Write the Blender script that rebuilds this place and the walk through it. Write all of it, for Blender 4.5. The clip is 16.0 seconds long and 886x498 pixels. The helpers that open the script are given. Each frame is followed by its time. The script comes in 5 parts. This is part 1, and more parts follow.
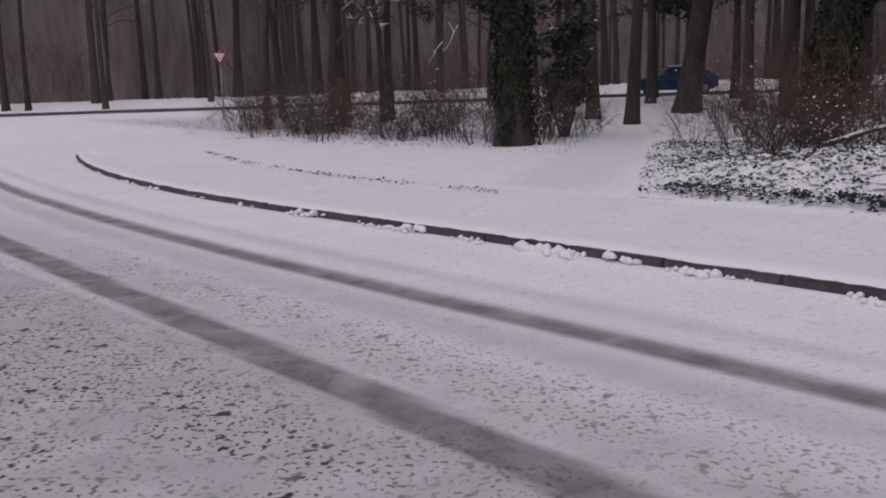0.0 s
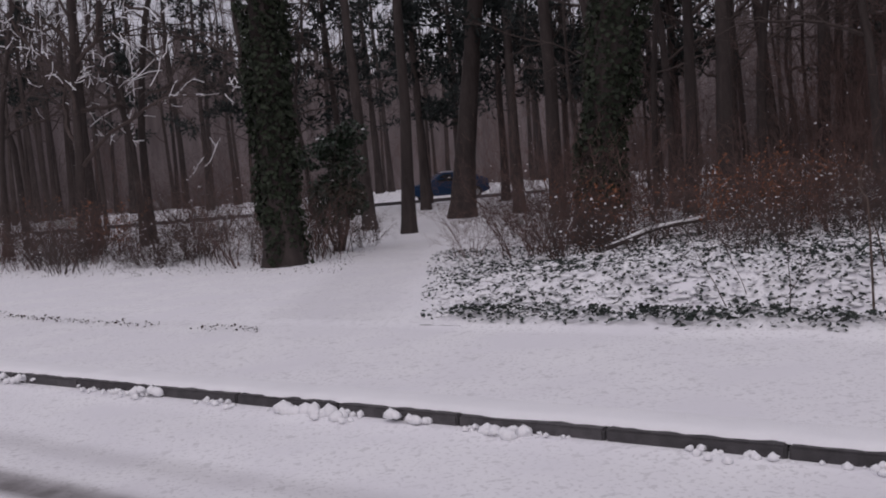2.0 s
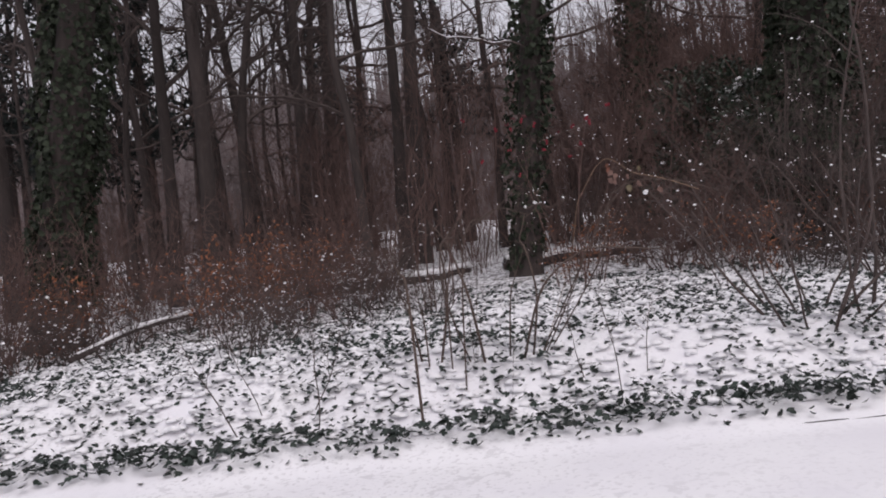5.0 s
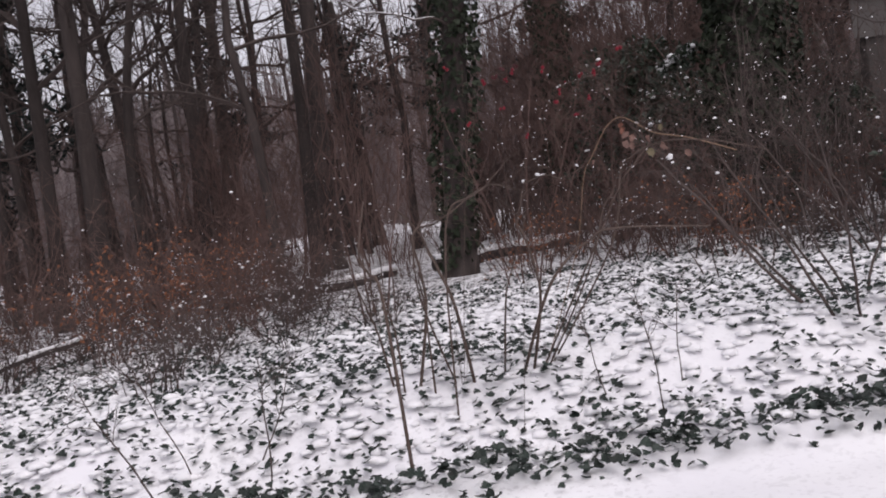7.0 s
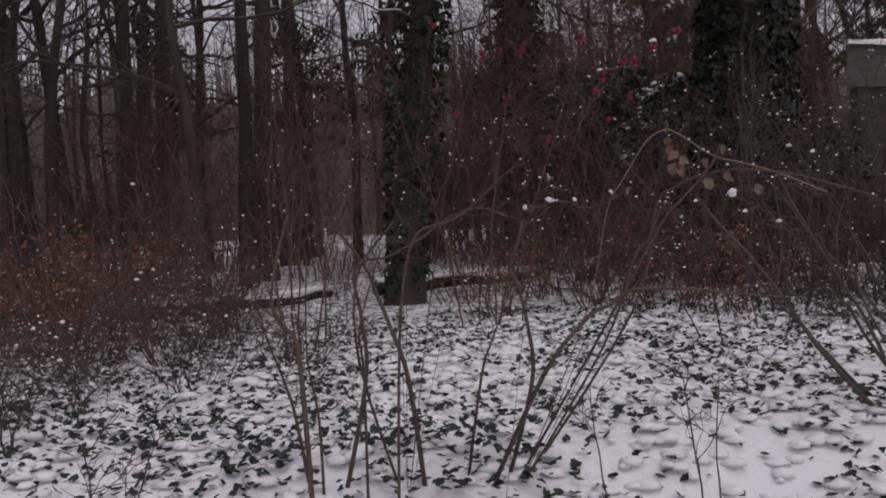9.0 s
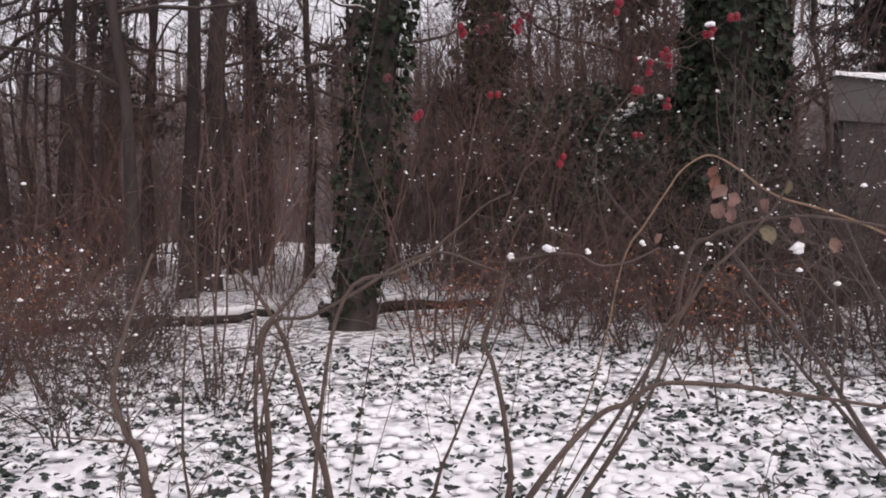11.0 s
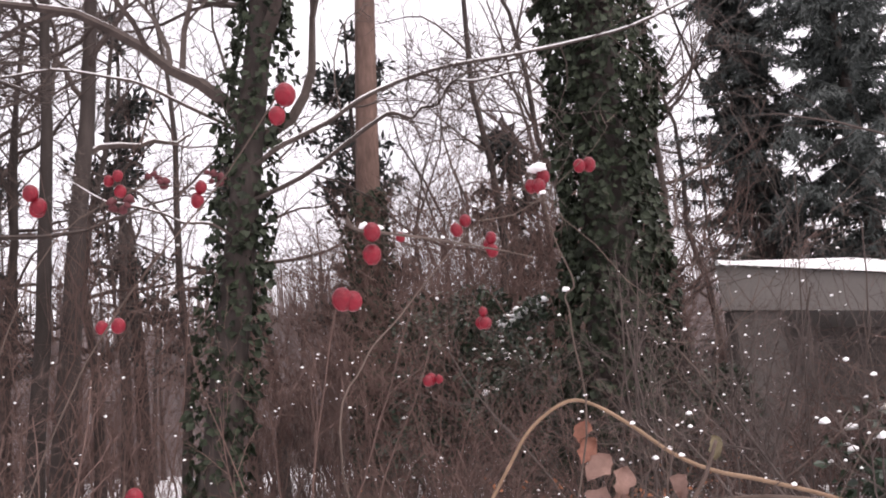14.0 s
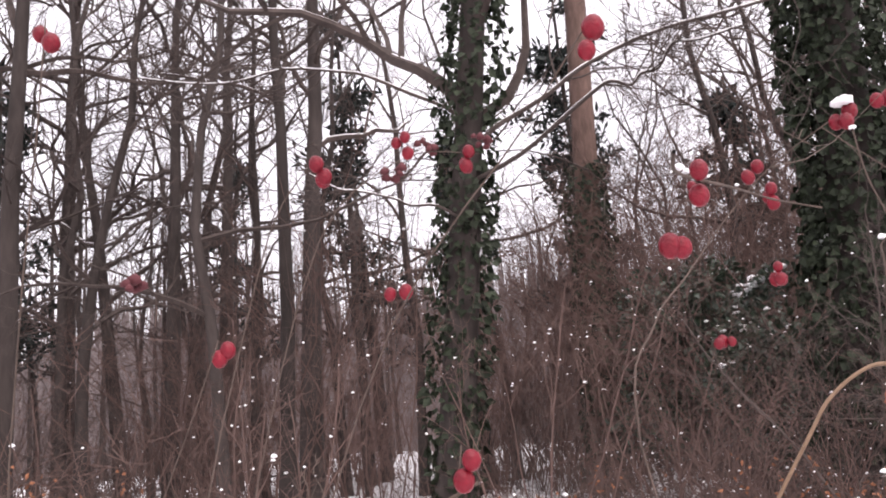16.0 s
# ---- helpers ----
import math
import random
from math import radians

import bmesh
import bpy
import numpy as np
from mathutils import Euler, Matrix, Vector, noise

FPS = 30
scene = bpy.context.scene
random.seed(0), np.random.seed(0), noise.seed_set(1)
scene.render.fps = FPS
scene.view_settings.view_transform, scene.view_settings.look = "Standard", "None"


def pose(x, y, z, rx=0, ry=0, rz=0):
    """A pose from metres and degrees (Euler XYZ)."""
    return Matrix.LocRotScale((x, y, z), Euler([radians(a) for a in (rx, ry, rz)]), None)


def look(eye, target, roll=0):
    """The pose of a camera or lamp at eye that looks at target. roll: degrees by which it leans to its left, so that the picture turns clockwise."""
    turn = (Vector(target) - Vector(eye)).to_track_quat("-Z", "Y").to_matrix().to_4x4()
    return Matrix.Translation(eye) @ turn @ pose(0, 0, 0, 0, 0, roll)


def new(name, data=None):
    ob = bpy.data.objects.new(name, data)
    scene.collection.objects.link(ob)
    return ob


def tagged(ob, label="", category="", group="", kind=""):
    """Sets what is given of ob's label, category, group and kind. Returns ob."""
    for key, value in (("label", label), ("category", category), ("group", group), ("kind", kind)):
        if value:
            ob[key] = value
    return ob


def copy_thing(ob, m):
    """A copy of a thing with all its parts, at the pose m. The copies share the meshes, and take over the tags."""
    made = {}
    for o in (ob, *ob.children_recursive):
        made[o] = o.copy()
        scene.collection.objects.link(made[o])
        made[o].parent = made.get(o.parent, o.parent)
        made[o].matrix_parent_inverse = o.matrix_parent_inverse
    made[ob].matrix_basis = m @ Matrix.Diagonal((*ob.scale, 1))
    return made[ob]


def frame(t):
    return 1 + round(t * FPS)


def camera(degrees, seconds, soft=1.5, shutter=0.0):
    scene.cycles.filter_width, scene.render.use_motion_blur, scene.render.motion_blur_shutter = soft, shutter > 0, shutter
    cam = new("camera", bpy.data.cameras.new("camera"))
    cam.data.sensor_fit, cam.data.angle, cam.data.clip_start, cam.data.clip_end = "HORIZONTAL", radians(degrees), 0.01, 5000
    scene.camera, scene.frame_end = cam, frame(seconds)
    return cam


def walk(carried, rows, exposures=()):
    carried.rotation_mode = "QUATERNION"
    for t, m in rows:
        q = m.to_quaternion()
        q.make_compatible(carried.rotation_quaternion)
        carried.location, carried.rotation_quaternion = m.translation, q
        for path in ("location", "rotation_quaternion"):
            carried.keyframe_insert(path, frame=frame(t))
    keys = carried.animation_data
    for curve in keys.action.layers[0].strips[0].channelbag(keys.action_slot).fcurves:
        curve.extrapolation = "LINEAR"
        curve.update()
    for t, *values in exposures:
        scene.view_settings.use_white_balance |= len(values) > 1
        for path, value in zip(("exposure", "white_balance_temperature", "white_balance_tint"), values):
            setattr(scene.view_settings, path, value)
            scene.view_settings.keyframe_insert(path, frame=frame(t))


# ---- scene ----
cam = camera(52.1, 16.0, soft=1.9)
PATH = [
    (0, (0.442, 0.148, 1.485), (0.333, 2.113, 1.13), -1.9),
    (0.5, (0.548, 0.489, 1.504), (0.537, 2.463, 1.183), -2.5),
    (1, (0.565, 0.943, 1.516), (0.689, 2.916, 1.212), -2.8),
    (1.5, (0.637, 1.347, 1.533), (0.947, 3.314, 1.347), -7.1),
    (2, (0.73, 1.727, 1.542), (1.1, 3.687, 1.396), -4.6),
    (2.5, (0.846, 2.195, 1.561), (1.696, 4.003, 1.469), -3.5),
    (3, (1.006, 2.542, 1.556), (2.123, 4.201, 1.521), -3.9),
    (3.5, (1.069, 2.834, 1.584), (2.276, 4.429, 1.595), -2.0),
    (3.7, (1.216, 2.99, 1.611), (2.484, 4.536, 1.56), -2.0),
    (5.8, (1.913, 4.275, 1.405), (3.251, 5.761, 1.371), -8.0),
    (6, (2.006, 4.43, 1.442), (3.275, 5.976, 1.433), -8.3),
    (6.5, (2.115, 4.726, 1.429), (3.419, 6.242, 1.397), -7.3),
    (7, (2.315, 5.025, 1.417), (3.832, 6.326, 1.341), -8.9),
    (7.5, (2.588, 5.308, 1.406), (4.236, 6.439, 1.329), -6.1),
    (8, (2.829, 5.6, 1.403), (4.511, 6.676, 1.291), -4.1),
    (8.5, (3.091, 5.821, 1.412), (4.775, 6.894, 1.316), -3.8),
    (8.7, (3.214, 5.9, 1.436), (4.818, 7.093, 1.382), -3.6),
    (11, (4.18, 6.568, 1.564), (5.838, 7.686, 1.537), -0.5),
    (11.5, (4.391, 6.706, 1.603), (6.218, 7.52, 1.65), -0.8),
    (12, (4.616, 6.729, 1.617), (6.467, 7.484, 1.667), -1.0),
    (12.5, (4.835, 6.72, 1.641), (6.659, 7.497, 1.901), -1.1),
    (13, (5.018, 6.791, 1.672), (6.838, 7.559, 1.986), -2.5),
    (13.5, (5.132, 6.84, 1.705), (6.902, 7.698, 2.062), -5.9),
    (14, (5.22, 6.838, 1.721), (6.959, 7.73, 2.143), -5.4),
    (14.5, (5.292, 6.842, 1.732), (7.026, 7.749, 2.147), -5.5),
    (15, (5.293, 6.848, 1.733), (6.992, 7.795, 2.199), -4.9),
    (15.5, (5.274, 6.886, 1.728), (6.88, 7.995, 2.166), -5.1),
    (16, (5.224, 6.93, 1.718), (6.696, 8.218, 2.134), -5.2),
]
EXPOSURES = [(0.0, -0.72, 6290, 21), (1.5, -0.7, 6290, 21), (2.5, -0.7, 6350, 20), (3.0, -0.49, 6380, 19), (3.5, -0.32, 6400, 18), (6.0, 0.07, 6450, 17), (7.0, 0.12, 6450, 17), (8.0, -0.42, 6480, 17), (8.5, -0.73, 6450, 17), (11.0, 0.36, 6650, 18), (12.5, 1.03, 6750, 18), (14.5, 1.15, 6750, 18), (16.0, 1.21, 6700, 18)]
walk(cam, [(t, look(eye, target, roll)) for t, eye, target, roll in PATH], EXPOSURES)

# ---- light: an overcast winter sky ----
world = bpy.data.worlds.new("world")
scene.world = world
world.use_nodes = True
wn, wl = world.node_tree.nodes, world.node_tree.links
sky = wn.new("ShaderNodeTexSky")
sky.sky_type, sky.sun_disc = "NISHITA", False
sky.sun_elevation, sky.sun_rotation = radians(38), radians(200)
sky.dust_density, sky.air_density = 4.0, 1.0
cloud = wn.new("ShaderNodeMix")
cloud.data_type = "RGBA"
cloud.inputs[0].default_value = 0.82
cloud.inputs[7].default_value = (7.2, 7.1, 7.4, 1)
wl.new(sky.outputs[0], cloud.inputs[6])
wl.new(cloud.outputs[2], wn["Background"].inputs[0])
wn["Background"].inputs[1].default_value = 0.104

sun_data = bpy.data.lights.new("sun", "SUN")
sun_data.energy, sun_data.angle, sun_data.color = 0.95, radians(60), (1.0, 0.97, 0.94)
sun = new("sun", sun_data)
sun.matrix_world = look((0, 0, 40), (6, 16, 0))


# ---- materials ----
def mat(name, colour, rough=0.8, vary=0.25, scale=8.0, bump=0.3, bump_scale=30.0, second=None, spec=0.3, stretch=(1, 1, 1), per_object=0.0, island=0.0, detail=6.0):
    m = bpy.data.materials.new(name)
    m.use_nodes = True
    n, l = m.node_tree.nodes, m.node_tree.links
    b = n["Principled BSDF"]
    b.inputs["Roughness"].default_value = rough
    b.inputs["Specular IOR Level"].default_value = spec
    tc = n.new("ShaderNodeTexCoord")
    mp = n.new("ShaderNodeMapping")
    mp.inputs["Scale"].default_value = stretch
    l.new(tc.outputs["Object"], mp.inputs[0])
    a = n.new("ShaderNodeTexNoise")
    a.inputs["Scale"].default_value, a.inputs["Detail"].default_value = scale, detail
    l.new(mp.outputs[0], a.inputs[0])
    f = n.new("ShaderNodeTexNoise")
    f.inputs["Scale"].default_value, f.inputs["Detail"].default_value = bump_scale, 5
    l.new(mp.outputs[0], f.inputs[0])
    ramp = n.new("ShaderNodeValToRGB")
    lo = [c * (1 - vary) for c in colour]
    hi = list(second) if second else [min(c * (1 + vary), 0.95) for c in colour]
    ramp.color_ramp.elements[0].position, ramp.color_ramp.elements[1].position = 0.32, 0.68
    ramp.color_ramp.elements[0].color, ramp.color_ramp.elements[1].color = (*lo, 1), (*hi, 1)
    mid = n.new("ShaderNodeMath")
    mid.operation = "MULTIPLY_ADD"
    mid.inputs[1].default_value = 0.35
    l.new(f.outputs[0], mid.inputs[0])
    sc = n.new("ShaderNodeMath")
    sc.operation = "MULTIPLY"
    sc.inputs[1].default_value = 0.65
    l.new(a.outputs[0], sc.inputs[0])
    l.new(sc.outputs[0], mid.inputs[2])
    l.new(mid.outputs[0], ramp.inputs[0])
    out = ramp.outputs[0]
    if per_object or island:
        hsv = n.new("ShaderNodeHueSaturation")
        mr = n.new("ShaderNodeMapRange")
        amount = per_object or island
        mr.inputs[3].default_value, mr.inputs[4].default_value = 1 - amount, 1 + amount
        if per_object:
            l.new(n.new("ShaderNodeObjectInfo").outputs["Random"], mr.inputs[0])
        else:
            l.new(n.new("ShaderNodeNewGeometry").outputs["Random Per Island"], mr.inputs[0])
        l.new(mr.outputs[0], hsv.inputs["Value"])
        l.new(out, hsv.inputs["Color"])
        out = hsv.outputs[0]
    l.new(out, b.inputs["Base Color"])
    if bump:
        bp = n.new("ShaderNodeBump")
        bp.inputs["Strength"].default_value, bp.inputs["Distance"].default_value = bump, 0.02
        l.new(f.outputs[0], bp.inputs["Height"])
        l.new(bp.outputs[0], b.inputs["Normal"])
    return m


BARK = mat("bark", (0.056, 0.045, 0.042), 0.9, 0.4, 3.0, 0.8, 14.0, stretch=(1, 1, 0.25), per_object=0.25)
PINE_BARK = mat("pine_bark", (0.125, 0.080, 0.067), 0.9, 0.4, 3.0, 0.9, 12.0, second=(0.19, 0.122, 0.102), stretch=(1, 1, 0.3))
TWIG = mat("twig", (0.078, 0.060, 0.055), 0.85, 0.3, 6.0, 0.0, 20.0, per_object=0.2)
RED_TWIG = mat("red_twig", (0.112, 0.071, 0.062), 0.85, 0.3, 6.0, 0.0, 20.0, per_object=0.2)
CANE = mat("cane", (0.092, 0.066, 0.055), 0.7, 0.3, 20.0, 0.2, 80.0)
PALE_CANE = mat("pale_cane", (0.215, 0.14, 0.092), 0.6, 0.25, 25.0, 0.2, 90.0)
IVY = mat("ivy_leaf", (0.024, 0.032, 0.019), 0.6, 0.35, 9.0, 0.2, 50.0, spec=0.22, island=0.45)
BED_IVY = mat("ground_ivy_leaf", (0.016, 0.026, 0.020), 0.45, 0.4, 9.0, 0.2, 50.0, spec=0.4, island=0.5)
NEEDLE = mat("needles", (0.013, 0.019, 0.017), 0.6, 0.3, 6.0, 0.0, 20.0, island=0.4)
# paler than the pine needles: veiling haze over the spruces, put into the colour
HAZED_NEEDLE = mat("hazed_spruce_needles", (0.048, 0.057, 0.055), 0.6, 0.3, 6.0, 0.0, 20.0, island=0.4)
HOLLY = mat("evergreen_leaf", (0.018, 0.034, 0.018), 0.35, 0.35, 9.0, 0.0, 40.0, spec=0.5, island=0.4)
BROWN_LEAF = mat("dead_leaf", (0.26, 0.11, 0.06), 0.8, 0.35, 20.0, 0.2, 60.0, island=0.35)
PALE_LEAF = mat("pale_dead_leaf", (0.24, 0.15, 0.125), 0.75, 0.25, 30.0, 0.3, 90.0, island=0.2)
RUSSET_LEAF = mat("russet_leaf", (0.23, 0.105, 0.075), 0.8, 0.3, 30.0, 0.3, 90.0, island=0.2)
OLIVE_LEAF = mat("olive_leaf", (0.16, 0.135, 0.085), 0.75, 0.3, 30.0, 0.3, 90.0, island=0.2)
SNOW = mat("snow", (0.88, 0.88, 0.90), 0.7, 0.04, 3.0, 0.35, 60.0, second=(0.91, 0.91, 0.925), spec=0.2)
KERB = mat("kerb_stone", (0.085, 0.080, 0.084), 0.85, 0.3, 12.0, 0.5, 80.0, per_object=0.2)
DARK_SOIL = mat("soil", (0.045, 0.032, 0.025), 0.95, 0.4, 5.0, 0.6, 30.0)
BERRY = mat("berry", (0.165, 0.006, 0.016), 0.4, 0.35, 60.0, 0.2, 150.0, spec=0.3, island=0.25)
DRIED = mat("dried_flower_head", (0.10, 0.03, 0.035), 0.8, 0.3, 60.0, 0.1, 150.0)
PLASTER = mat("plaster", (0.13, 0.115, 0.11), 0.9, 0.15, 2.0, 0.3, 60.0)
FASCIA = mat("fascia_board", (0.084, 0.076, 0.072), 0.7, 0.15, 1.5, 0.2, 40.0, stretch=(0.3, 0.3, 2))
PIER = mat("weathered_render", (0.06, 0.053, 0.05), 0.9, 0.3, 3.0, 0.3, 50.0)
# timber of boards and post; on the house walls it stands in for shade
DARK_PANEL = mat("dark_timber_and_shade", (0.035, 0.028, 0.025), 0.7, 0.3, 4.0, 0.4, 30.0)
CAR_BLUE = mat("car_paint", (0.015, 0.045, 0.11), 0.25, 0.05, 2.0, 0.0, 30.0, spec=0.6)
RUBBER = mat("rubber", (0.02, 0.02, 0.02), 0.85, 0.2, 20.0, 0.0)
GLASS_DARK = mat("car_glass", (0.02, 0.025, 0.03), 0.08, 0.05, 2.0, 0.0, spec=0.7)
STEEL = mat("galvanised_steel", (0.30, 0.31, 0.32), 0.5, 0.15, 10.0, 0.1, 60.0)
SIGN_RED = mat("sign_red", (0.50, 0.03, 0.035), 0.5, 0.1, 8.0, 0.0)
SIGN_WHITE = mat("sign_white", (0.78, 0.76, 0.76), 0.5, 0.05, 8.0, 0.0)


def ground_material():
    m = bpy.data.materials.new("snowy_ground")
    m.use_nodes = True
    n, l = m.node_tree.nodes, m.node_tree.links
    b = n["Principled BSDF"]
    b.inputs["Roughness"].default_value = 0.75
    b.inputs["Specular IOR Level"].default_value = 0.15
    geo = n.new("ShaderNodeNewGeometry")

    def noise_at(scale, detail=5.0):
        t = n.new("ShaderNodeTexNoise")
        t.inputs["Scale"].default_value, t.inputs["Detail"].default_value = scale, detail
        l.new(geo.outputs["Position"], t.inputs[0])
        return t.outputs[0]

    def ramp(value, a, c):
        r = n.new("ShaderNodeMapRange")
        r.inputs[1].default_value, r.inputs[2].default_value = a, c
        l.new(value, r.inputs[0])
        return r.outputs[0]

    def math_of(op, a, c):
        k = n.new("ShaderNodeMath")
        k.operation = op
        k.use_clamp = op != "SUBTRACT"
        for i, v in enumerate((a, c)):
            if isinstance(v, float):
                k.inputs[i].default_value = v
            else:
                l.new(v, k.inputs[i])
        return k.outputs[0]

    def mix(fac, a, c):
        k = n.new("ShaderNodeMix")
        k.data_type = "RGBA"
        l.new(fac, k.inputs[0])
        for i, v in ((6, a), (7, c)):
            if isinstance(v, tuple):
                k.inputs[i].default_value = (*v, 1)
            else:
                l.new(v, k.inputs[i])
        return k.outputs[2]

    def attribute(name):
        a = n.new("ShaderNodeAttribute")
        a.attribute_name = name
        return a.outputs["Fac"]

    fresh = mix(ramp(noise_at(1.3), 0.35, 0.65), (0.84, 0.835, 0.865), (0.90, 0.90, 0.915))
    worn = mix(ramp(noise_at(4.0), 0.3, 0.7), (0.19, 0.18, 0.18), (0.31, 0.295, 0.30))
    streak = math_of("MULTIPLY", attribute("wear"), ramp(noise_at(2.5), -0.6, 0.5))
    colour = mix(streak, fresh, worn)
    grit = math_of("MULTIPLY", attribute("grit"), ramp(noise_at(10.0, 6.0), 0.61, 0.65))
    fine = math_of("MULTIPLY", attribute("grit"), ramp(noise_at(32.0, 5.0), 0.555, 0.625))
    spots = math_of("MULTIPLY", math_of("MAXIMUM", grit, fine), ramp(noise_at(1.3, 3.0), 0.33, 0.5))
    colour = mix(math_of("MULTIPLY", spots, 1.0), colour, (0.055, 0.047, 0.047))
    litter = math_of("MULTIPLY", attribute("litter"), ramp(noise_at(9.0, 8.0), 0.47, 0.55))
    colour = mix(litter, colour, (0.055, 0.042, 0.032))
    l.new(colour, b.inputs["Base Color"])
    bp = n.new("ShaderNodeBump")
    bp.inputs["Strength"].default_value, bp.inputs["Distance"].default_value = 0.22, 0.015
    l.new(noise_at(26.0, 6.0), bp.inputs["Height"])
    l.new(bp.outputs[0], b.inputs["Normal"])
    return m


# ---- the lie of the land: u runs along the kerb, s away from the road ----
R2 = math.sqrt(0.5)


def to_us(x, y):
    return (x - y) * R2, (x + y) * R2


def to_xy(u, s):
    return (u + s) * R2, (s - u) * R2


def smooth(a, c, v):
    k = min(max((v - a) / (c - a), 0.0), 1.0)
    return k * k * (3 - 2 * k)


def kerb_s(u):
    d = max(-9.0 - u, 0.0)
    if d < 13.9:
        return 6.34 + 0.0130 * d * d
    return 8.85 + 0.78 * (d - 13.9)


def trail_x(y):
    return 0.6 + 0.235 * (y - 9.0)


def bed_mask(x, y):
    """1 in the ivy bed beside the pavement, 0 on lawn, trail and road."""
    u, s = to_us(x, y)
    edge = 1.15 + 0.2 * (y - 9.0) if y < 28 else 5.0 + 0.6 * (y - 28)
    return smooth(8.84, 9.05, s) * smooth(edge + 0.35, edge + 1.3, x)


def ground_z(x, y):
    u, s = to_us(x, y)
    k = kerb_s(u)
    far = 0.62 * smooth(22, 48, y) + 0.55 * smooth(52, 57, y) + 0.08 * smooth(18, 32, s) * smooth(-12, 0, u)
    z = far
    if s > k:
        z += 0.1 * smooth(k, k + 0.12, s) * (1 - smooth(24, 34, y)) + 0.07 * smooth(k + 0.3, 9.1, s) * (1 - smooth(24, 36, y))
    else:
        z += (0.012 + 0.012 * smooth(-9, -5, u)) * smooth(k - 0.3, k - 0.02, s) * smooth(-26, -22, u)
    z += bed_mask(x, y) * (0.06 + (0.34 * smooth(9.1, 10.3, s) - 0.04 * smooth(11, 14, s)) * smooth(-8.5, -3, u))
    z += 0.025 * noise.noise((x * 0.35, y * 0.35, 3)) * smooth(9, 14, s)
    z += bed_mask(x, y) * (0.045 * noise.noise((x * 2.3, y * 2.3, 7)) + 0.02 * noise.noise((x * 7, y * 7, 3)))
    return z


def track_wear(u, s):
    def band(c, half, soft):
        return 1 - smooth(half, half + soft, abs(s - c))
    one = 4.55 + 0.0055 * max(-5 - u, 0) ** 2
    two = 2.90 + 0.045 * max(-1.7 - u, 0)
    wobble = 0.03 * noise.noise((u * 0.5, 0, 1))
    w = 0.85 * band(one + wobble, 0.06, 0.14) + 0.95 * band(two + wobble, 0.10, 0.07)
    w += 0.22 * band(one - 0.42, 0.05, 0.25) + 0.1 * band(two + 0.42, 0.12, 0.3) + 0.22 * band(one + 0.55, 0.02, 0.2) + 0.3 * band(1.0, 0.15, 0.2)
    w += 0.42 * (1 - smooth(2.2, 6.1, s)) + 0.08 * noise.noise((u * 0.4, s * 1.6, 5))
    return min(max(w, 0.0), 1.0)


def link_mesh(name, verts, faces, material, parent=None, label="", shade=True):
    me = bpy.data.meshes.new(name)
    me.from_pydata([tuple(v) for v in verts], [], faces)
    me.materials.append(material)
    if shade:
        me.shade_smooth()
    ob = new(name, me)
    if parent:
        ob.parent = parent
    if label:
        ob["label"] = label
    return ob


def part(name, bm, material, parent, label=""):
    me = bpy.data.meshes.new(name)
    bm.to_mesh(me)
    bm.free()
    me.materials.append(material)
    ob = new(name, me)
    ob.parent = parent
    if label:
        ob["label"] = label
    return ob


def thing(name, label, category, group="", at=None):
    ob = new(name)
    ob.empty_display_size = 0.1
    if at:
        ob.location = at
    return tagged(ob, label, category, group)


def steps(*runs):
    out = []
    for a, c, d in runs:
        k = max(1, round((c - a) / d))
        out += [a + (c - a) * i / k for i in range(k)]
    return out + [runs[-1][1]]


